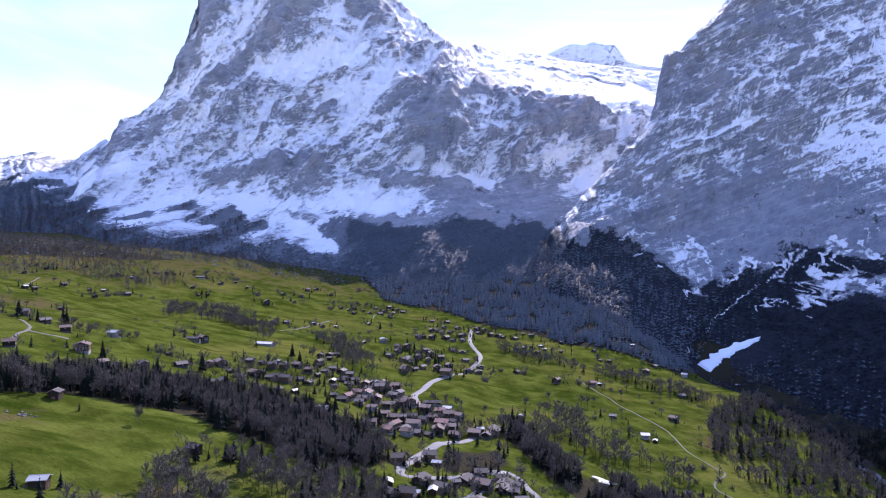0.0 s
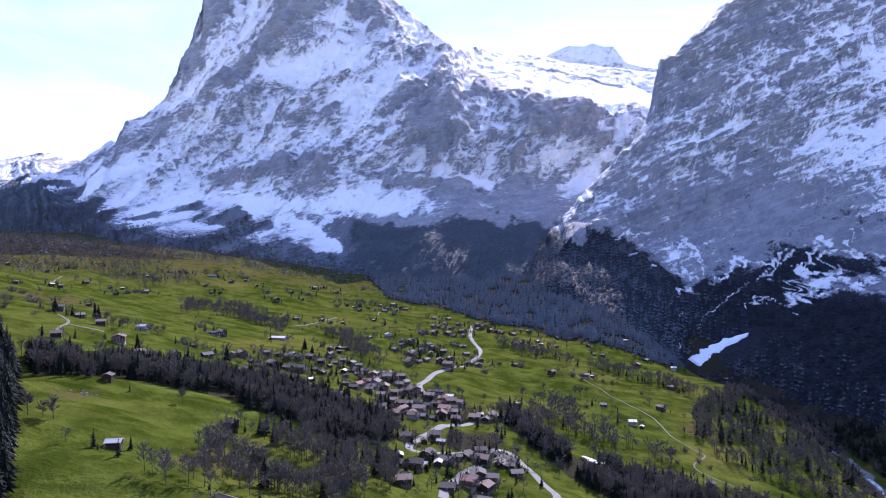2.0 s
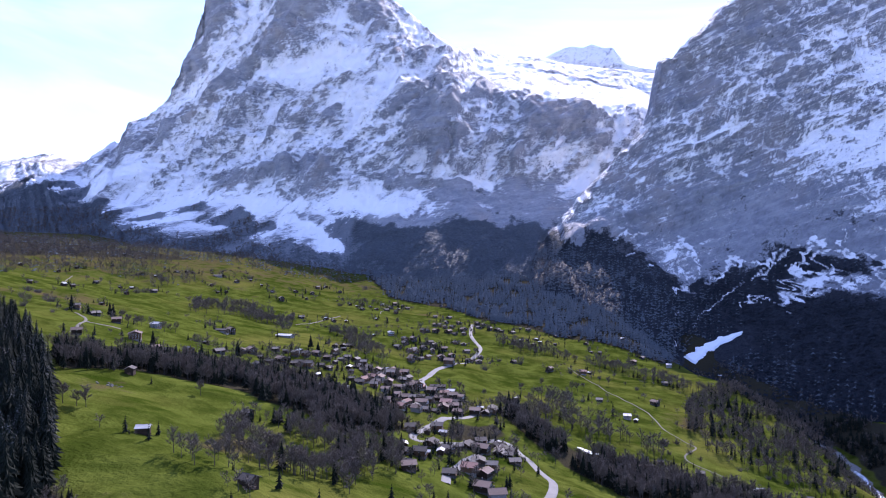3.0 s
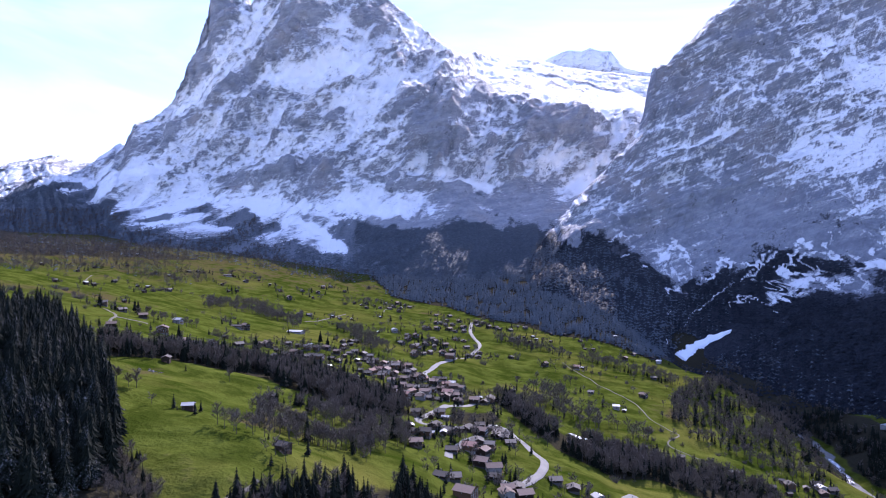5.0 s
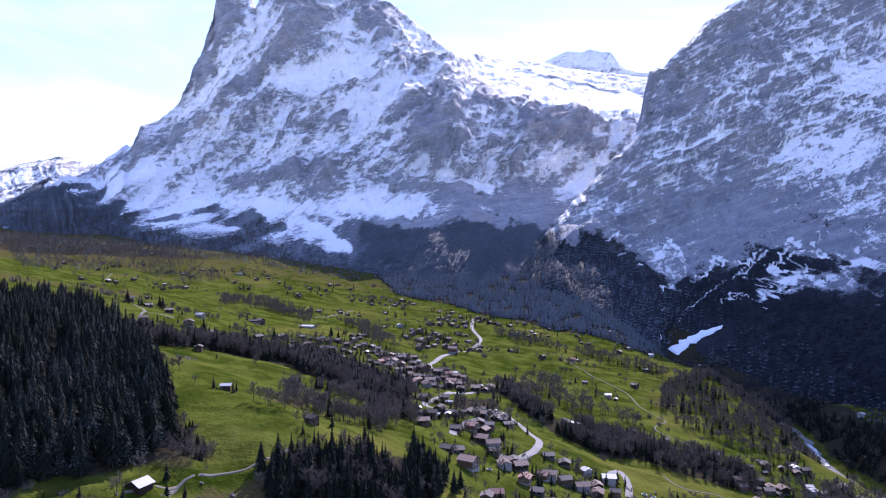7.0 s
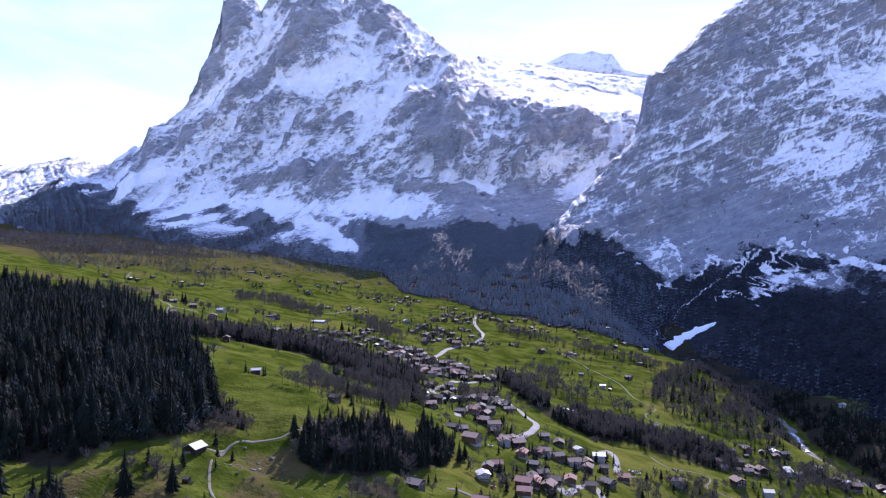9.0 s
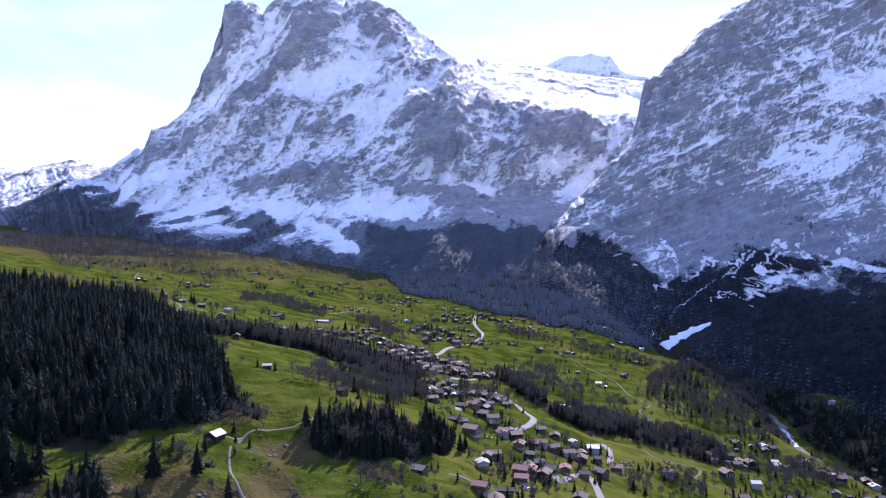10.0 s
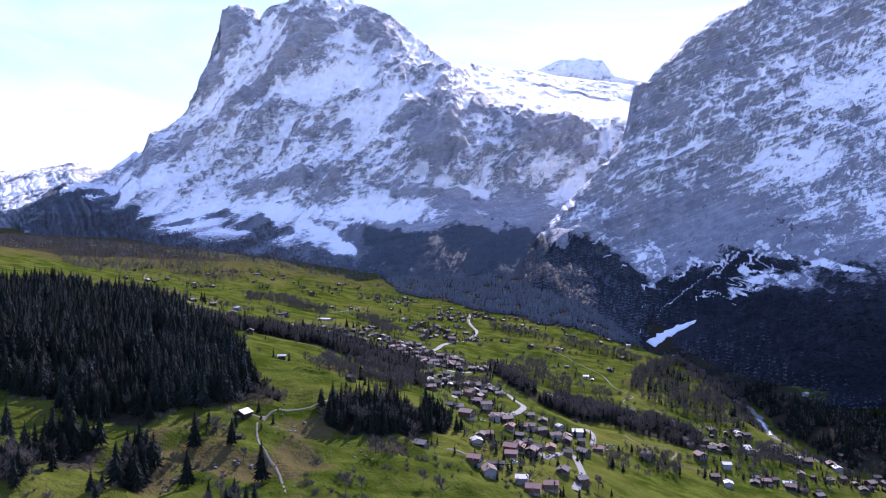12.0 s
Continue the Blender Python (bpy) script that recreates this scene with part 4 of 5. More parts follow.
grove("hamlet_hedge", BARE_LABEL, 6.0, [(BARES_MID, 0.9, 8, 14), (SPRUCES_MID, 0.1, 8, 13)], 16)
grove("garden_wood", BARE_LABEL, 6.4, [(BARES, 0.9, 7, 11), (SPRUCES, 0.1, 8, 12)], 17)


def mountain_forest(x, y, z, forest, snow, number, limit, seed, label, kinds):
    rng = np.random.default_rng(seed)
    ok = np.nonzero(((forest > 0.42) & (snow < 1.35)).ravel() & (z < limit).ravel() & (y < 2800).ravel() & (x / y > -0.75).ravel() & (x / y < 1.3).ravel())[0]
    ok = ok[clear_of_tongue(x.ravel()[ok], y.ravel()[ok])]
    odds = np.clip(forest.ravel()[ok] - 0.35, 0.05, 0.7) ** 2
    at = rng.choice(ok, number, p=odds / odds.sum())
    px, py, pz = x.ravel()[at] + rng.uniform(-5, 5, number), y.ravel()[at] + rng.uniform(-4, 4, number), z.ravel()[at]
    v, f, m = spread_out(kinds, px, py, pz - 1, rng.uniform(10, 20, number), rng, (0.9, 1.35))
    tagged(new("mountain_forest", triangles_mesh("mountain_forest", v, f, TREE_MATERIALS, m)), label, "forest", kind="stuff")


mountain_forest(wall_x, wall_y, wall_z, wall_forest, wall_snow, 26000, 620, 61, "haze-toned spruce forest on the foot of the mountain", SPRUCES_FAR)
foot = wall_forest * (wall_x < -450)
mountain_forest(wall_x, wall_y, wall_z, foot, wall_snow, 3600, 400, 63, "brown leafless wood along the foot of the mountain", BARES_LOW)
# low on the slope stand the spruces that are coloured for shade
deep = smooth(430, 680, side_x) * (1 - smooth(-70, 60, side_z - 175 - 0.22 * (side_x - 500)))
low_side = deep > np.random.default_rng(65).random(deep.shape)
mountain_forest(side_x, side_y, side_z, side_forest * low_side, side_snow, 11000, 420, 62, "spruce forest darkened for the shaded slope", SPRUCES_SHADE)
mountain_forest(side_x, side_y, side_z, side_forest * ~low_side, side_snow, 7000, 420, 64, "haze-toned spruce forest at the head of the valley", SPRUCES_FAR)


# ---- single trees and bushes ----
def tree_model(name, crown, trunk, crown_mat, label, category="tree"):
    thing = tagged(new(name), label, category)
    for piece, (v, f), mat in (("trunk", trunk, BARK), ("crown", crown, crown_mat)):
        ob = new(piece, triangles_mesh(piece, v, f, mat))
        ob.parent = thing
    thing.matrix_basis = pose(0, 0, -3000)
    return thing


def plant(models, spots, low, high, group, rng, sink=0.15):
    """Trees on the ground; a model is used itself before it is copied."""
    for x, y in spots:
        m = pose(x, y, float(on_ground(x, y)) - sink, 0, 0, rng.uniform(0, 360))
        model = models[rng.randrange(len(models))]
        size = rng.uniform(low, high)
        if model.location.z < -2000:
            ob = model
            ob.matrix_basis = m
        else:
            ob = copy_thing(model, m)
        ob.scale = (size * rng.uniform(0.9, 1.15), size * rng.uniform(0.9, 1.15), size)
        tagged(ob, group=group)


SPRUCE_MODELS = [tree_model("spruce", spruce(70 + s, 15, 18), trunk_of(0.014), NEEDLES_SNOW if s == 2 else NEEDLES, "dark green spruce standing on the meadow") for s in range(3)]
BARE_MODELS = []
for s in range(4):
    wood_part, twig_part = bare_tree(90 + s, 16, 44, 0.85, 0.45)
    BARE_MODELS.append(tree_model("leafless_tree", twig_part, wood_part, TWIGS, "leafless grey-brown broad tree on the meadow"))
rng_tree = random.Random(5)
plant(SPRUCE_MODELS, [(-243, 18), (-245, 32), (-229, 30), (-219, 24), (-217, 31), (-224, 14), (-215, 38), (-259, 38), (-177, 11), (-181, 11), (-187, 26), (-194, 30), (-116, 36), (-179, 27), (-150, 17), (-141, 63), (298, 657), (-162, 60), (-244, 72), (-230, 78), (-224, 77), (-210, 88), (-200, 84)], 15, 26, "spruces of the lower meadow", rng_tree)
plant(SPRUCE_MODELS, [(-269, 519), (-199, 543), (-382, 619), (-399, 618), (-220, 458), (-218, 467), (-366, 633), (-360, 628), (-217, 499), (-216, 490), (-43, 456), (-53, 518), (-50, 517), (-56, 506), (-105, 517), (-103, 514), (-106, 509), (-93, 527), (-88, 537), (-153, 701), (-168, 732), (-50, 918), (-39, 896), (344, 744), (362, 763), (283, 666), (-100, 1046), (-10, 839)], 11, 18, "spruces by the houses", rng_tree)
plant(BARE_MODELS, [(-328, 584), (-319, 577), (-313, 583), (-319, 606), (-292, 598), (-290, 608), (-287, 614), (-258, 591), (-255, 681), (-83, 1048), (18, 647), (14, 645), (58, 649), (41, 646), (88, 694), (157, 744), (164, 744), (174, 757), (-10, 650), (3, 653), (165, 991), (208, 813), (217, 801), (187, 659), (257, 654), (119, 741), (-36, 953)], 9, 14, "single trees on the meadows", rng_tree)
plant(BARE_MODELS, [(-213, 266), (-207, 270), (-200, 271), (-196, 273), (-167, 361), (-171, 30), (-165, 37), (-156, 81), (-70, 42), (-62, 48), (-88, 49), (-62, 99), (-55, 99), (-50, 110), (-44, 111), (-39, 118), (-27, 68), (-19, 76), (-47, 110), (-59, 102), (-211, 42), (-200, 15), (-16, 64), (44, 155), (54, 163), (61, 169), (93, 159), (104, 171), (-132, 56), (-166, 75)], 8, 13, "trees of the broken slope", rng_tree)

def bush(seed):
    """A low bush of many crossing twigs."""
    rng = np.random.default_rng(seed)
    v, f = [], []
    for _ in range(34):
        a, r = rng.uniform(0, 6.283), rng.uniform(0, 0.5)
        s = np.array([math.cos(a) * r * 0.5, math.sin(a) * r * 0.5, -0.05])
        e = np.array([math.cos(a) * (r + rng.uniform(0, 0.35)), math.sin(a) * (r + rng.uniform(0, 0.35)), rng.uniform(0.45, 1.0)])
        stick(v, f, s, e, 0.03, 0.006, 3)
    return np.array(v), np.array(f)


BUSHES = [[(*bush(s), 3)] for s in range(4)]

# loose trees and bushes over the whole valley
rng_np = np.random.default_rng(77)
sx, sy = rng_np.uniform(-760, 520, 5200), rng_np.uniform(330, 1560, 5200)
thick = fbm(sx / 130, sy / 130, 3, 88) + 0.25 * fbm(sx / 40, sy / 40, 2, 89)
keep = (thick > 0.40) & (sx < 330 + 0.06 * sy) & (sx > -0.62 * (sy + 250))
sx, sy = sx[keep], sy[keep]
sv, sf, sm = spread_out(BARES_FAR + BARES_MID + BUSHES[:2], sx, sy, on_ground(sx, sy) - 0.2, rng_np.uniform(3.5, 9, len(sx)), rng_np, (1.1, 1.7))
tagged(new("scattered_trees", triangles_mesh("scattered_trees", sv, sf, TREE_MATERIALS, sm)), "scattered leafless trees and hedges over the meadows", "trees", kind="stuff")
bx, by = rng_np.uniform(-330, 130, 2600), rng_np.uniform(-40, 190, 2600)
dense = fbm(bx / 50, by / 50, 3, 101)
keep = (dense > 0.12) & (by < np.where(bx < -50, 96, 150)) & (near_line(bx, by, [(-137, 103), (-125, 71), (-100, 24)]) > 9)
bx, by = bx[keep], by[keep]
bv, bf, bm_ = spread_out(BUSHES, bx, by, on_ground(bx, by), 0.8 + 3.4 * rng_np.random(len(bx)) ** 2, rng_np, (0.8, 1.5))
tagged(new("bushes", triangles_mesh("bushes", bv, bf, TREE_MATERIALS, bm_)), "brown leafless bushes on the broken slope", "bushes", kind="stuff")


# ---- rocks on the broken slope ----
BOULDER = make_plain("grey_boulder", (0.07, 0.066, 0.058), (0.17, 0.16, 0.145), 0.9, 0.9, 0.2, 0.8, 0.2, 0.3)


def boulder_mesh(seed):
    bm = bmesh.new()
    bmesh.ops.create_icosphere(bm, subdivisions=2, radius=1.0)
    rng = random.Random(seed)
    off = Vector((rng.uniform(0, 50), rng.uniform(0, 50), rng.uniform(0, 50)))
    for v in bm.verts:
        n = noise.noise(v.co * 1.3 + off) * 0.5 + noise.noise(v.co * 3 + off) * 0.18
        v.co *= 1 + n
        v.co.z = v.co.z * 0.65 if v.co.z > -0.3 else -0.3
    me = bpy.data.meshes.new("boulder")
    bm.to_mesh(me)
    bm.free()
    me.materials.append(BOULDER)
    return me


boulders = [boulder_mesh(s) for s in range(5)]
rng_rock = random.Random(9)
for cx, cy, spread, count in [(*(-116, 118), 9, 14), (*(-124, 104), 8, 10), (*(-129, 55), 7, 9), (*(-161, 21), 8, 10), (*(-150, 41), 6, 8), (*(-184, 46), 6, 7), (*(-68, 100), 10, 8), (*(-215, 334), 5, 5), (*(-222, 335), 5, 5)]:
    for _ in range(count):
        x, y = cx + rng_rock.gauss(0, spread), cy + rng_rock.gauss(0, spread * 0.5)
        size = rng_rock.uniform(0.35, 1.2)
        ob = new("boulder", boulders[rng_rock.randrange(5)])
        ob.matrix_basis = pose(x, y, float(on_ground(x, y)) + 0.05, rng_rock.uniform(-12, 12), rng_rock.uniform(-12, 12), rng_rock.uniform(0, 360)) @ Matrix.Diagonal((size * 1.3, size, size, 1))
        tagged(ob, "weathered grey boulder half sunk in the grass", "boulder", "boulders of the slope")


# ---- roads, tracks and the river ----
ASPHALT = make_plain("asphalt", (0.100, 0.097, 0.093), (0.160, 0.156, 0.148), 0.25, 0.8, 0.3)
GRAVEL = make_plain("gravel", (0.105, 0.095, 0.075), (0.18, 0.165, 0.132), 0.6, 0.95, 0.1)


def make_water():
    n = Nodes("white_water", 0.35, 0.5)
    foam = n.ramp(n.noise(0.18, 6, 0.7), 0.36, 0.56)
    return n.done(n.mix(foam, (0.16, 0.18, 0.18), (0.85, 0.87, 0.88)), n.noise(0.8, 4), 0.6, 0.5)


WATER = make_water()


def curve_through(points, step=4.0):
    p = np.array(points, float)
    p = np.vstack([2 * p[0] - p[1], p, 2 * p[-1] - p[-2]])
    out = []
    for k in range(1, len(p) - 2):
        count = max(2, int(np.linalg.norm(p[k + 1] - p[k]) / step))
        t = np.linspace(0, 1, count, endpoint=False)[:, None]
        out.append(0.5 * (2 * p[k] + (p[k + 1] - p[k - 1]) * t + (2 * p[k - 1] - 5 * p[k] + 4 * p[k + 1] - p[k + 2]) * t**2 + (3 * p[k] - p[k - 1] - 3 * p[k + 1] + p[k + 2]) * t**3))
    return np.vstack([*out, p[-2][None]])


def ribbon(name, points, width, material, label, category, lift=0.18, ragged=0.0):
    """A strip laid on the ground, with a shoulder that goes down into it on both sides."""
    c = curve_through(points)
    d = np.gradient(c, axis=0)
    d /= np.linalg.norm(d, axis=1)[:, None] + 1e-9
    side = np.stack([d[:, 1], -d[:, 0]], -1)
    half = width / 2 * (1 + ragged * fbm(np.arange(len(c)) / 5.0, np.zeros(len(c)), 2, 3))
    across = (-1.35, -1.0, -0.35, 0.35, 1.0, 1.35)
    x = np.stack([c[:, 0] + side[:, 0] * half * a for a in across], 1)
    y = np.stack([c[:, 1] + side[:, 1] * half * a for a in across], 1)
    z = on_ground(x, y)
    z = np.maximum(z, z[:, 2:4].mean(1, keepdims=True) - 0.3) + np.array([-0.6, lift, lift + 0.06, lift + 0.06, lift, -0.6])
    ob = grid_object(name, x, y, z, material)
    return tagged(ob, label, category, kind="structure")


ribbon("road", [(50, 1149), (43, 1053), (43, 999), (51, 958), (52, 912), (42, 868), (27, 821), (7, 782), (-11, 753), (-22, 706), (-29, 668), (-25, 634), (-18, 608), (-12, 589)], 5.6, ASPHALT, "pale grey asphalt road winding through the village", "road")
ribbon("road", [(36, 574), (20, 541), (4, 517), (-13, 480), (-24, 442), (-28, 420), (-24, 409), (-6, 419), (21, 454), (41, 474), (52, 473), (59, 452), (66, 426), (72, 405), (75, 395), (66, 354), (46, 316), (31, 313)], 5.4, ASPHALT, "pale grey asphalt road with a wide bend", "road")
ribbon("road", [(28, 460), (24, 419), (10, 381), (-1, 348), (-3, 325)], 5.0, ASPHALT, "narrow grey village lane", "road")
ribbon("road", [(58, 247), (66, 229), (70, 209), (83, 232), (99, 250), (100, 223), (96, 191), (81, 149)], 5.0, ASPHALT, "narrow grey village lane", "road")
ribbon("road", [(125, 352), (144, 385), (142, 352), (133, 316)], 5.0, ASPHALT, "narrow grey village lane", "road")
ribbon("path", [(175, 865), (186, 834), (202, 787), (220, 732), (235, 703), (237, 679), (238, 644), (244, 620), (253, 601), (253, 589), (231, 559), (235, 543), (249, 527), (258, 513)], 1.7, GRAVEL, "pale gravel path over the meadow", "path")
ribbon("path", [(190, 407), (200, 388), (234, 386), (239, 381), (224, 350), (247, 348), (264, 333)], 1.7, GRAVEL, "pale gravel path between the hamlet houses", "path")
ribbon("path", [(-92, 171), (-106, 146), (-122, 137), (-136, 122), (-137, 103), (-131, 83), (-125, 71), (-117, 60), (-109, 45), (-100, 24)], 1.4, GRAVEL, "pale gravel farm track over the meadow", "path")
ribbon("path", [(-136, 122), (-145, 111), (-154, 99)], 1.4, GRAVEL, "pale gravel spur to the barn", "path")
ribbon("path", [(-325, 486), (-336, 519), (-350, 556), (-370, 582), (-378, 586)], 2.6, GRAVEL, "pale gravel path to the farm", "path")
ribbon("path", [(-346, 546), (-329, 540), (-313, 549)], 2.6, GRAVEL, "pale gravel path to the farm", "path")
ribbon("path", [(-599, 975), (-583, 929), (-561, 878)], 1.7, GRAVEL, "pale gravel path to the farm", "path")
ribbon("path", [(-12, 145), (4, 145), (19, 156)], 2.4, GRAVEL, "narrow pale path beside the cottage", "path")
ribbon("path", [(-102, 1288), (-121, 1183), (-121, 1139)], 1.7, GRAVEL, "pale gravel lane in the upper hamlet", "path")
ribbon("path", [(-226, 909), (-212, 944), (-195, 1018), (-182, 1054)], 2.6, GRAVEL, "pale gravel lane over the meadow", "path")
ribbon("river", RIVER[8:13], 3.8, WATER, "white foaming mountain river in its gorge", "river", 1.2, 0.9)

along = np.linspace(0, 4, 60)
cross = np.linspace(0, 1, 15)
edges = [np.stack([np.interp(along, range(5), [p[k] for p in line]) for k in range(3)], -1) for line in TONGUE_EDGES]
frayed = [0.30 * fbm(along * 2.5, along * 0 + 9 * k, 3, 17 + k) for k in range(2)]
share = (cross[None] * (1 + frayed[1][:, None]) - (1 - cross[None]) * frayed[0][:, None])[..., None]
tongue = edges[0][:, None] * (1 - share) + edges[1][:, None] * share
tongue[..., 2] = np.maximum(tongue[..., 2], on_ground(tongue[..., 0], tongue[..., 1])) + 2.2 - 5 * np.abs(2 * cross[None] - 1) ** 6
tongue[-1, :, 2] -= 4.0
tx, ty, tz = tongue[..., 0], tongue[..., 1], tongue[..., 2]
SNOW = make_plain("old_snow", (0.72, 0.74, 0.76), (0.86, 0.88, 0.90), 0.08, 0.7, 0.2, 0.5, distance=0.5)
tagged(grid_object("snow_tongue", tx, ty, tz, SNOW), "tongue of old white snow below the cliffs", "snow", kind="structure")

# ---- houses ----
TIMBER = make_plain("dark_timber", (0.022, 0.014, 0.009), (0.055, 0.036, 0.023), 1.2, 0.8, 0.2, vary=0.35)
TIMBER_WARM = make_plain("brown_timber", (0.085, 0.048, 0.026), (0.15, 0.088, 0.05), 1.2, 0.8, 0.2, vary=0.3)
# plaster and stone are toned down to carry the shade on the walls
PLASTER = make_plain("white_plaster", (0.20, 0.188, 0.17), (0.32, 0.30, 0.275), 0.8, 0.9, 0.1, vary=0.12)
STONE = make_plain("stone_base", (0.055, 0.051, 0.047), (0.11, 0.104, 0.096), 1.0, 0.9, 0.2, vary=0.15)
ROOF_GREY = make_plain("grey_roof_slates", (0.062, 0.054, 0.047), (0.150, 0.132, 0.115), 1.5, 0.8, 0.15, vary=0.5)
ROOF_BROWN = make_plain("brown_roof_tiles", (0.1, 0.07, 0.056), (0.19, 0.14, 0.112), 1.5, 0.8, 0.2, vary=0.3)
ROOF_RED = make_plain("red_roof_tiles", (0.15, 0.085, 0.066), (0.26, 0.155, 0.125), 1.5, 0.8, 0.2, vary=0.25)
ROOF_LIGHT = make_plain("pale_metal_roof", (0.27, 0.262, 0.25), (0.46, 0.45, 0.435), 0.8, 0.6, 0.35, vary=0.15)
GLASS = make_plain("window_glass", (0.02, 0.025, 0.03), (0.05, 0.055, 0.06), 2.0, 0.12, 0.6)
WHITE_FRAME = make_plain("white_frame", (0.6, 0.6, 0.58), (0.75, 0.75, 0.73), 2.0, 0.6, 0.3)


def box(bm, x0, x1, y0, y1, z0, z1):
    c = [bm.verts.new(p) for p in ((x0, y0, z0), (x1, y0, z0), (x1, y1, z0), (x0, y1, z0), (x0, y0, z1), (x1, y0, z1), (x1, y1, z1), (x0, y1, z1))]
    for f in ((3, 2, 1, 0), (4, 5, 6, 7), (0, 1, 5, 4), (1, 2, 6, 5), (2, 3, 7, 6), (3, 0, 4, 7)):
        bm.faces.new([c[k] for k in f])


def prism(bm, outline, y0, y1):
    """An outline in x and z, drawn out along y."""
    a, b = [bm.verts.new((x, y0, z)) for x, z in outline], [bm.verts.new((x, y1, z)) for x, z in outline]
    bm.faces.new(a), bm.faces.new(b[::-1])
    for k in range(len(a)):
        j = (k + 1) % len(a)
        bm.faces.new([a[j], a[k], b[k], b[j]])


def part(name, bm, material, parent, label=""):
    bmesh.ops.recalc_face_normals(bm, faces=bm.faces)
    me = bpy.data.meshes.new(name)
    bm.to_mesh(me)
    bm.free()
    me.materials.append(material)
    ob = new(name, me)
    ob.parent = parent
    if label:
        tagged(ob, label)
    return ob


_pane_meshes = {}


def window(parent, x, y, z, turn, w, h):
    """A framed window on a wall: frame with sill, and the pane in it. Alike windows share their meshes."""
    key = (w, h)
    if key not in _pane_meshes:
        bm = bmesh.new()
        for a, b, c, d in ((-w / 2 - 0.1, -w / 2, 0, h), (w / 2, w / 2 + 0.1, 0, h), (-w / 2 - 0.1, w / 2 + 0.1, h, h + 0.1), (-w / 2 - 0.2, w / 2 + 0.2, -0.12, 0), (-0.04, 0.04, 0, h)):
            box(bm, a, b, -0.09, 0.03, c, d)
        frame_mesh = bpy.data.meshes.new("window")
        bm.to_mesh(frame_mesh)
        bm.free()
        frame_mesh.materials.append(WHITE_FRAME)
        bm = bmesh.new()
        box(bm, -w / 2, w / 2, -0.03, 0.02, 0, h)
        pane_mesh = bpy.data.meshes.new("pane")
        bm.to_mesh(pane_mesh)
        bm.free()
        pane_mesh.materials.append(GLASS)
        _pane_meshes[key] = frame_mesh, pane_mesh
    frame_mesh, pane_mesh = _pane_meshes[key]
    ob = new("window", frame_mesh)
    ob.parent = parent
    ob.matrix_basis = pose(x, y, z, 0, 0, turn)
    pane = new("pane", pane_mesh)
    pane.parent = ob


def chalet(w, d, storeys, base_mat, wall_mat, roof_mat, pitch=0.42, label="", balcony=True, chimney=True, category="house", name="chalet", windows=True, eave=1.3):
    """A gabled house on the slope. The ridge runs along y, the gable with its windows and balcony looks to -y."""
    house = tagged(new(name), label, category)
    base_h, story = 2.6, 2.6
    wall_h = base_h + story * (storeys - 1)
    ridge = wall_h + pitch * w / 2
    bm = bmesh.new()
    box(bm, -w / 2 + 0.1, w / 2 - 0.1, -d / 2 + 0.1, d / 2 - 0.1, -4.0, base_h)
    part("base", bm, base_mat, house)
    bm = bmesh.new()
    prism(bm, [(-w / 2, base_h), (w / 2, base_h), (w / 2, wall_h), (0, ridge), (-w / 2, wall_h)], -d / 2, d / 2)
    part("upper_wall", bm, wall_mat, house)
    over, t = w / 2 + eave, 0.28
    low = wall_h - pitch * eave
    for s, side in ((-1, "roof_slope"), (1, "roof_slope")):
        bm = bmesh.new()
        outline = [(0, ridge + t), (s * over, low + t), (s * over, low + 0.02), (0, ridge + 0.02)]
        prism(bm, outline, -d / 2 - eave, d / 2 + eave * 0.8)
        part(side, bm, roof_mat, house)
    bm = bmesh.new()
    prism(bm, [(-0.25, ridge + t - 0.06), (0, ridge + t + 0.12), (0.25, ridge + t - 0.06)], -d / 2 - eave, d / 2 + eave * 0.8)
    part("ridge_cap", bm, roof_mat, house)
    if chimney:
        bm = bmesh.new()
        box(bm, w * 0.16, w * 0.16 + 0.9, d * 0.1, d * 0.1 + 0.9, ridge - 1.6, ridge + 1.1)
        box(bm, w * 0.16 - 0.12, w * 0.16 + 1.02, d * 0.1 - 0.12, d * 0.1 + 1.02, ridge + 1.1, ridge + 1.25)
        part("chimney", bm, STONE, house)
    if balcony:
        bm = bmesh.new()
        box(bm, -w / 2 - 0.2, w / 2 + 0.2, -d / 2 - 1.1, -d / 2, base_h + 0.02, base_h + 0.2)
        box(bm, -w / 2 - 0.2, w / 2 + 0.2, -d / 2 - 1.1, -d / 2 - 1.0, base_h + 0.35, base_h + 1.15)
        part("balcony", bm, TIMBER_WARM, house)
    if windows:
        for level in range(1, storeys):
            z = level * story + 0.95
            count = 3 if w < 12 else 4
            for k in range(count):
                window(house, (k - (count - 1) / 2) * w / (count + 0.4), -d / 2 - 0.02, z, 0, 1.2, 1.3)
        for s in (-1, 1):
            window(house, s * (w / 2 + 0.02), 0.0, wall_h - 1.75, 90 * s, 1.1, 1.2)
    else:
        bm = bmesh.new()
        box(bm, -1.2, 1.2, -d / 2 - 0.06, -d / 2 + 0.02, -0.2, 2.3)
        part("barn_door", bm, TIMBER_WARM, house)
    return house


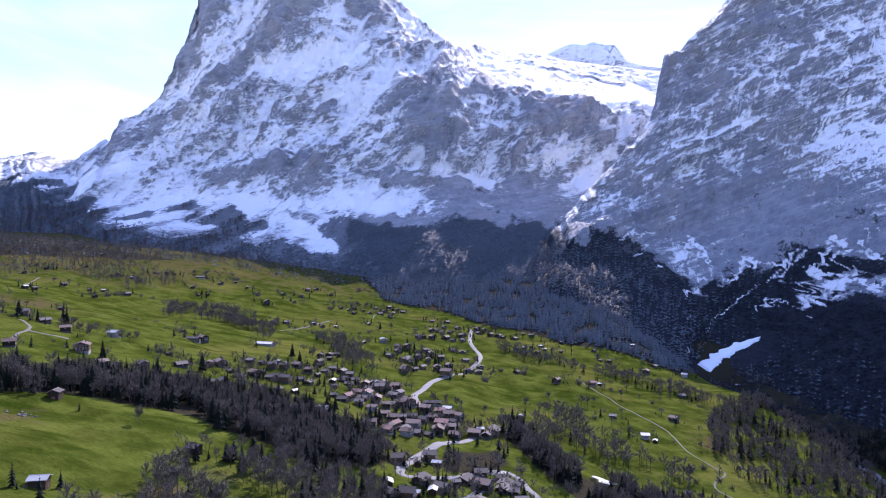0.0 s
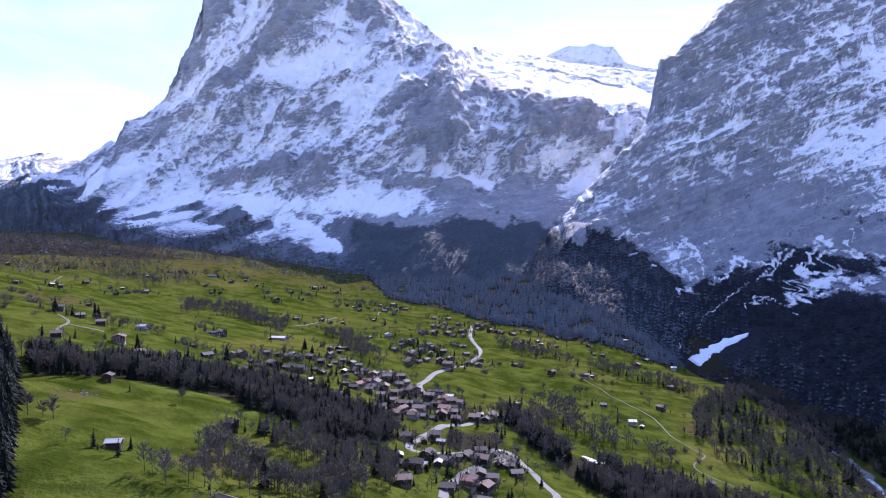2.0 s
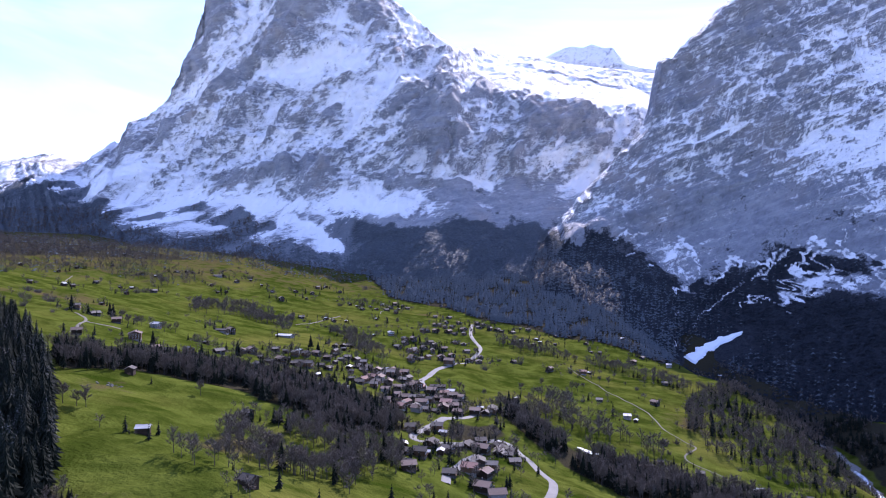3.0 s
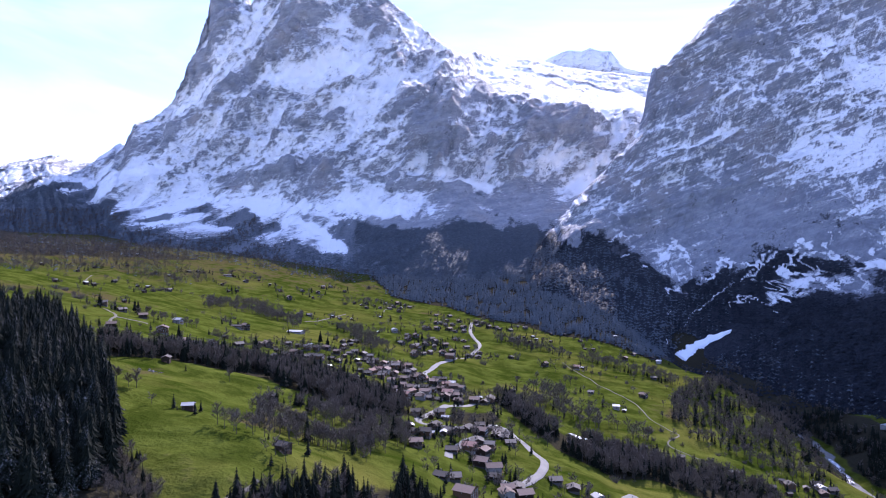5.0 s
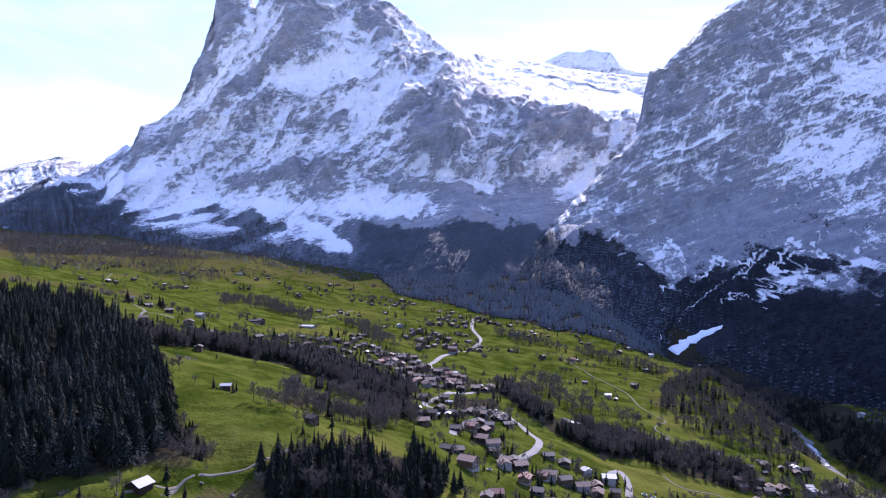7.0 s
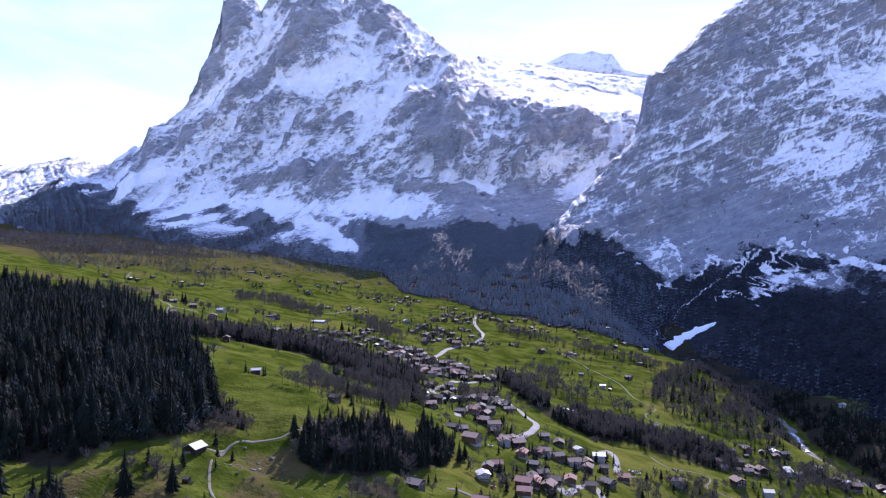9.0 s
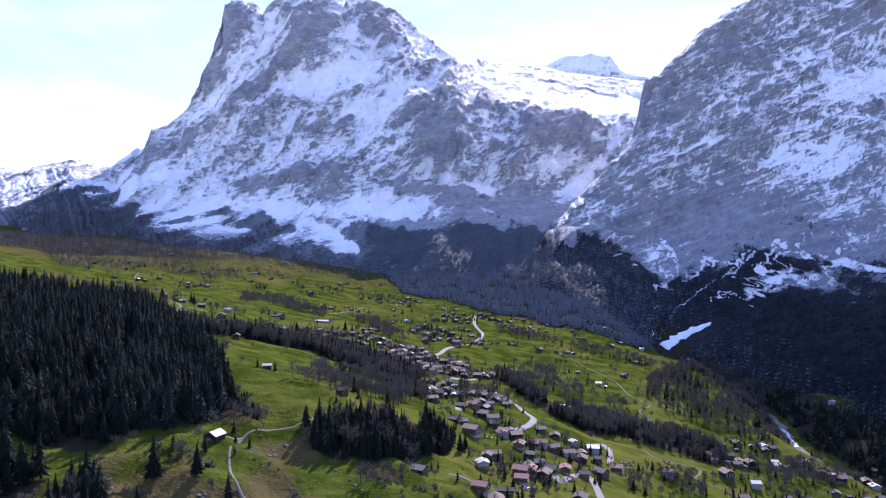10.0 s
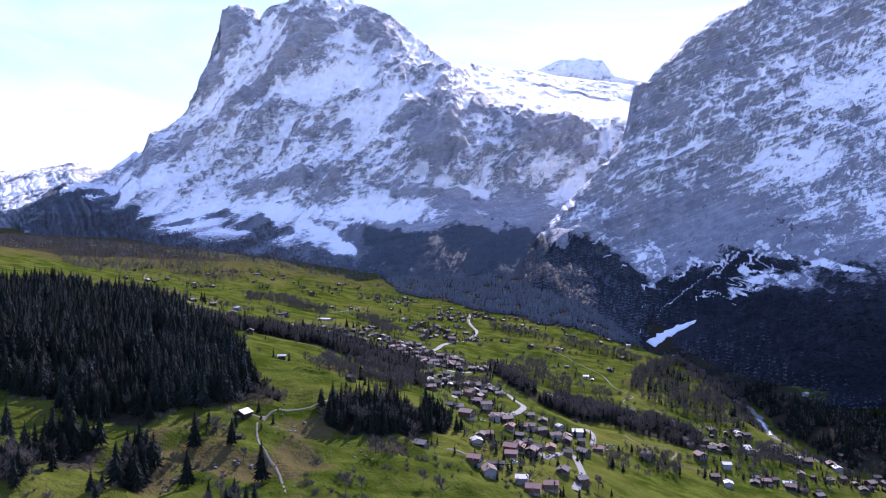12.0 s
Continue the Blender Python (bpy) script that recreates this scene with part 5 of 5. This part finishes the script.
KINDS = {
    "brown": chalet(11, 12, 3, STONE, TIMBER, ROOF_BROWN, 0.42, "dark timber chalet with a brown tiled roof"),
    "grey": chalet(10.5, 11, 2, STONE, TIMBER, ROOF_GREY, 0.40, "dark timber chalet with a grey slate roof"),
    "warm": chalet(10, 11, 3, STONE, TIMBER_WARM, ROOF_GREY, 0.45, "brown timber chalet with a grey roof and balcony"),
    "red": chalet(11.5, 13, 3, PLASTER, TIMBER_WARM, ROOF_RED, 0.42, "brown timber house with a faded red tiled roof"),
    "villa": chalet(11, 11, 3, PLASTER, PLASTER, ROOF_LIGHT, 0.36, "white plastered house with a pale roof"),
    "plain": chalet(11, 13, 3, PLASTER, PLASTER, ROOF_BROWN, 0.42, "white plastered house with a brown roof"),
    "hut": chalet(6.5, 7.5, 2, TIMBER, TIMBER, ROOF_GREY, 0.45, "small dark timber hay barn with a grey roof", False, False, "barn", "hay_barn", False, 0.9),
    "white_hut": chalet(6.5, 8.5, 2, TIMBER, TIMBER, ROOF_LIGHT, 0.42, "small timber hay barn with a pale metal roof", False, False, "barn", "hay_barn", False, 0.9),
    "long": chalet(11, 24, 2, PLASTER, TIMBER, ROOF_GREY, 0.36, "long low timber barn with a grey roof", False, False, "barn", "long_barn", False),
    "hall": chalet(20, 34, 2, PLASTER, PLASTER, ROOF_LIGHT, 0.22, "large low white hall with a pale metal roof", False, False, "hall", "sports_hall"),
    "great": chalet(17, 17, 2, TIMBER, TIMBER, ROOF_LIGHT, 0.5, "broad dark timber barn with a broad pale roof", False, False, "barn", "great_barn", False, 1.8),
    "inn": chalet(16, 18, 4, PLASTER, TIMBER_WARM, ROOF_BROWN, 0.4, "large village inn of plaster and timber with brown roof"),
}
for template in KINDS.values():
    template.matrix_basis = pose(0, 0, -3000)
used = set()
HOMES = []
rng_house = random.Random(11)


def place(kind, x, y, turn, size=1.0, group=""):
    """A house of one kind on the ground; the first of each kind is the model itself."""
    z = float(np.mean([on_ground(x + 4 * a, y + 4 * b) for a in (-1, 1) for b in (-1, 1)])) - 0.5
    m = pose(x, y, z, 0, 0, turn) @ Matrix.Diagonal((size, size, size, 1))
    if kind not in used:
        used.add(kind)
        ob = KINDS[kind]
        ob.matrix_basis = m
    else:
        ob = copy_thing(KINDS[kind], pose(x, y, z, 0, 0, turn))
        ob.scale = (size, size, size)
    if group:
        tagged(ob, group=group)
    HOMES.append((x, y))
    return ob


def hamlet(group, kinds, turn, spots, swing=22.0, low=0.85, high=1.15, dense=0.0):
    """Houses of one hamlet; dense: the share of them that have a close neighbour."""
    spots = list(spots)
    for x, y in list(spots):
        if rng_house.random() < dense:
            way, off = rng_house.uniform(0, 6.283), rng_house.uniform(11, 15)
            spot = (x + off * math.cos(way), y + off * math.sin(way))
            if min((spot[0] - a) ** 2 + (spot[1] - b) ** 2 for a, b in spots + HOMES) > 85:
                spots.append(spot)
    for x, y in spots:
        turned = turn + rng_house.uniform(-swing, swing) + (90 if rng_house.random() < 0.3 else 0)
        place(rng_house.choice(kinds), x, y, turned, rng_house.uniform(low, high) * 0.68, group)


SMALL, MIX, TOWN = ["hut", "hut", "grey", "white_hut"], ["grey", "brown", "warm", "grey", "hut", "white_hut"], ["brown", "brown", "grey", "red", "plain", "warm"]
hamlet("farms on the upper meadows", SMALL, 60, [(-554, 793), (-629, 987), (-634, 1049), (-615, 1133), (-512, 1173), (-499, 1187), (-488, 1192), (-542, 851), (-532, 855), (-549, 952), (-503, 935), (-506, 977), (-472, 890), (-520, 1099), (-471, 979), (-429, 738), (-247, 592), (-431, 1131), (-400, 1072), (-389, 1085), (-685, 977), (-750, 1280), (-761, 1343), (-664, 1281)])
hamlet("farms on the upper meadows", ["grey", "brown", "warm"], 40, [(-400, 628), (-370, 610), (-328, 571), (-315, 477), (-249, 479), (-230, 504), (-218, 546), (-200, 590), (-205, 576), (-180, 505), (-170, 509), (-163, 478), (-265, 725)])
hamlet("houses of the village", MIX, 75, [(-179, 648), (-160, 663), (-166, 640), (-174, 563), (-170, 592), (-156, 609), (-144, 599), (-146, 783), (-133, 772), (-135, 716), (-134, 656), (-134, 618), (-130, 805), (-118, 702), (-98, 693), (-107, 636), (-101, 654), (-89, 668), (-72, 693), (-125, 611), (-141, 557), (-122, 679), (-148, 666), (-97, 583), (-92, 645)], dense=0.7)
hamlet("houses of the village", TOWN, 75, [(-63, 658), (-72, 619), (-61, 601), (-56, 667), (-48, 643), (-73, 573), (-49, 560), (-65, 687), (-73, 651), (-61, 567), (-49, 683), (-40, 608), (-85, 585), (-39, 530), (-31, 522), (-24, 541), (-17, 567), (-8, 583), (5, 597), (-1, 568), (-28, 507), (-20, 515), (-11, 518), (-35, 558), (-27, 573), (9, 585), (-3, 605), (-4, 538), (6, 562), (-42, 501), (-51, 589), (-80, 616)], low=0.9, high=1.2, dense=0.8)
hamlet("houses of the village", MIX, 80, [(27, 557), (45, 580), (52, 578), (38, 560), (-17, 441), (-9, 463), (-32, 383), (-31, 366), (-27, 341), (-20, 370), (-16, 379), (-6, 389), (-1, 398), (8, 417), (14, 428), (41, 461), (39, 427), (50, 449), (26, 421), (21, 384), (24, 365), (0, 345)], low=0.95, high=1.2, dense=0.6)
hamlet("houses of the upper hamlet", ["grey", "hut", "brown", "grey", "warm", "white_hut"], 30, [(-184, 1189), (-157, 1161), (-146, 1211), (-128, 1246), (-109, 1231), (-93, 1230), (-78, 1262), (-95, 1184), (-121, 1074), (-109, 915), (-163, 1210), (-197, 1005), (-184, 1001), (-167, 1021), (-232, 976), (-245, 956), (-297, 1110), (-169, 1176), (-134, 1199), (-115, 1196), (-88, 1279), (-105, 1277), (-326, 1157), (-298, 1228), (-266, 1234), (-263, 1164), (-358, 1201), (-408, 1205), (-391, 1239), (-261, 1357), (-223, 1313), (-272, 1320)])
hamlet("houses above the road", ["grey", "brown", "grey", "warm"], 30, [(-60, 876), (-42, 829), (-32, 867), (-25, 802), (-46, 774), (-24, 906), (-68, 843), (-49, 907), (-34, 789), (-52, 830), (-20, 1196), (2, 1138), (-12, 1097), (11, 1081), (30, 1060), (15, 1017), (31, 1019), (-17, 1016), (-31, 1018), (60, 1104), (79, 1092), (71, 1134), (-3, 877), (30, 880), (8, 841), (31, 833), (49, 858), (27, 931), (25, 1142), (7, 1192), (-7, 809)], dense=0.5)
hamlet("houses on the far meadow", SMALL + ["brown"], 60, [(100, 1084), (118, 1084), (136, 1116), (150, 1112), (113, 1000), (126, 1016), (138, 1029), (142, 992), (154, 1034), (157, 1015), (96, 857), (195, 1090), (221, 1096), (240, 1044), (236, 985), (252, 993), (143, 829), (204, 854), (182, 1012), (321, 1077), (323, 1119), (325, 1010), (296, 958), (353, 995), (482, 1073), (309, 849), (261, 743), (184, 711), (210, 650), (230, 518), (78, 658), (198, 531)])
hamlet("houses of the lower hamlet", ["grey", "brown", "grey", "warm", "hut", "villa"], 85, [(307, 491), (328, 499), (346, 503), (362, 506), (373, 507), (273, 441), (287, 432), (305, 443), (316, 441), (260, 332), (268, 318), (363, 457), (383, 469), (339, 369), (312, 356), (410, 450), (416, 444), (400, 403), (415, 399), (433, 404), (442, 394), (508, 514), (522, 480), (442, 380), (350, 356), (364, 357), (385, 366), (471, 389), (450, 453), (354, 465)], low=0.9, high=1.2, dense=1.0)
hamlet("houses below the bend", ["grey", "brown", "grey", "red", "warm", "plain"], 85, [(0, 286), (29, 313), (46, 290), (46, 261), (23, 221), (34, 283), (79, 293), (88, 341), (92, 294), (107, 311), (49, 221), (58, 236), (58, 206), (39, 185), (78, 175), (94, 239), (8, 138), (43, 303), (21, 334), (30, 381), (41, 458), (45, 427)], low=0.95, high=1.2, dense=0.9)
hamlet("houses over the river", ["grey", "villa", "hut"], 20, [(569, 722), (598, 703), (606, 699), (799, 930)])
# single houses that stand out
for kind, (x, y), turn, size in [
    ("villa", (-309, 617), 80, 1.0), ("inn", (-286, 521), 20, 0.85), ("hut", (-240, 481), 70, 1.2), ("long", (-272, 713), 80, 0.85), ("long", (-449, 1219), 85, 0.9),
    ("hut", (-219, 371), 10, 1.15), ("hut", (-130, 343), 70, 1.1), ("hall", (-211, 780), 75, 0.8), ("villa", (-108, 486), 85, 1.0), ("villa", (-93, 502), 80, 1.1),
    ("inn", (-33, 615), 30, 0.9), ("long", (-10, 643), 80, 0.9), ("villa", (4, 627), 80, 0.9), ("inn", (4, 783), 70, 0.9), ("villa", (-86, 946), 20, 1.0),
    ("red", (193, 846), 70, 0.9), ("villa", (355, 967), 80, 0.9), ("villa", (202, 657), 80, 0.9), ("white_hut", (-158, 257), 100, 1.0), ("hut", (-90, 210), 60, 1.2),
    ("great", (-148, 109), -22, 0.62), ("hut", (-142, 82), 80, 0.55), ("grey", (-30, 133), 60, 1.0), ("villa", (273, 498), 80, 1.0), ("brown", (266, 383), 10, 1.2),
    ("villa", (289, 371), 80, 1.0), ("plain", (192, 337), 70, 1.0), ("red", (323, 355), 80, 0.9), ("inn", (7, 255), 60, 0.85), ("villa", (12, 188), 10, 0.9),
    ("red", (62, 286), 60, 0.8), ("villa", (105, 339), 20, 0.8), ("villa", (122, 335), 85, 1.15), ("grey", (114, 269), 40, 1.15), ("red", (135, 301), 75, 0.95),
    ("long", (24, 155), 85, 0.7), ("villa", (40, 127), 85, 0.95), ("red", (62, 137), 85, 0.95), ("red", (46, 112), 80, 0.95), ("red", (14, 366), 70, 1.0),
]:
    place(kind, x, y, turn, size * 0.76)

# gardens: bare trees, hedges and a few spruces close to the houses
rng_yard = np.random.default_rng(303)
yard = np.repeat(np.array(HOMES, float), 7, axis=0)
turned, away = rng_yard.uniform(0, 6.283, len(yard)), rng_yard.uniform(7, 22, len(yard))
yx, yy = yard[:, 0] + np.cos(turned) * away, yard[:, 1] + np.sin(turned) * away
clear = np.array([min((hx - a) ** 2 + (hy - b) ** 2 for hx, hy in HOMES) for a, b in zip(yx, yy)]) > 34
yx, yy = yx[clear], yy[clear]
yv, yf, ym = spread_out(BARES_MID + SPRUCES_MID[:4], yx, yy, on_ground(yx, yy) - 0.2, 3.5 + 9.0 * rng_yard.random(len(yx)), rng_yard)
tagged(new("garden_trees", triangles_mesh("garden_trees", yv, yf, TREE_MATERIALS, ym)), "leafless trees, hedges and small spruces round the houses", "trees", kind="stuff")


# a low white patch on the meadow, and cars by the houses
WHITE_PATCH = make_plain("white_patch", (0.50, 0.50, 0.49), (0.66, 0.66, 0.65), 0.4, 0.6, 0.3)
cx, cy = (129, 523)
a, r = np.meshgrid(np.linspace(0, 2 * math.pi, 41), np.linspace(0, 1, 9))
wide = r * (1 + 0.25 * np.sin(3 * a + 0.6) + 0.12 * np.sin(5 * a))
px, py = cx + 9 * wide * np.cos(a), cy + 6 * wide * np.sin(a)
pz = on_ground(px, py) + 0.25 + 0.9 * (1 - r**2) - 0.6 * (r > 0.99)
tagged(grid_object("white_patch", px, py, pz, WHITE_PATCH), "low white patch on the meadow", "sheet")

TYRE = make_plain("tyre_rubber", (0.015, 0.015, 0.015), (0.03, 0.03, 0.03), 3.0)
PAINTS = [make_plain("car_paint_" + k, d, l, 0.5, 0.3, 0.6) for k, d, l in (("white", (0.6, 0.6, 0.6), (0.7, 0.7, 0.7)), ("red", (0.25, 0.02, 0.02), (0.3, 0.03, 0.03)), ("dark", (0.03, 0.03, 0.04), (0.05, 0.05, 0.06)), ("silver", (0.35, 0.36, 0.38), (0.42, 0.43, 0.45)))]


def make_car(paint, label):
    car = tagged(new("car"), label, "car")
    bm = bmesh.new()
    prism(bm, [(-2.1, 0.35), (2.1, 0.35), (2.1, 0.8), (1.2, 0.92), (-1.9, 0.95), (-2.1, 0.8)], -0.85, 0.85)
    bmesh.ops.bevel(bm, geom=bm.edges[:], offset=0.07, segments=1, affect="EDGES")
    part("body", bm, paint, car)
    bm = bmesh.new()
    prism(bm, [(1.1, 0.92), (0.5, 1.42), (-1.2, 1.45), (-1.8, 0.95)], -0.74, 0.74)
    part("cabin", bm, GLASS, car, "dark car windows")
    for wx in (-1.3, 1.3):
        for wy in (-0.8, 0.8):
            bm = bmesh.new()
            bmesh.ops.create_cone(bm, cap_ends=True, segments=12, radius1=0.33, radius2=0.33, depth=0.22, matrix=pose(wx, wy, 0.33, 90))
            part("wheel", bm, TYRE, car)
    return car


cars = [make_car(PAINTS[0], "white car parked beside the road"), make_car(PAINTS[1], "red car parked beside the road"), make_car(PAINTS[2], "dark car parked beside the road"), make_car(PAINTS[3], "silver car parked beside the road")]
for k, (x, y) in enumerate([(149, 330), (150, 326), (155, 333), (156, 329), (148, 317), (162, 343), (15, 188), (11, 193), (22, 266), (18, 179), (38, 171), (40, 169), (45, 179), (82, 225), (33, 159), (83, 197), (32, 387), (33, 449)]):
    m = pose(x, y, float(on_ground(x, y)) + 0.32, 0, 0, rng_house.uniform(0, 180))
    if k < 4:
        cars[k].matrix_basis = m
    else:
        copy_thing(cars[k % 4], m)
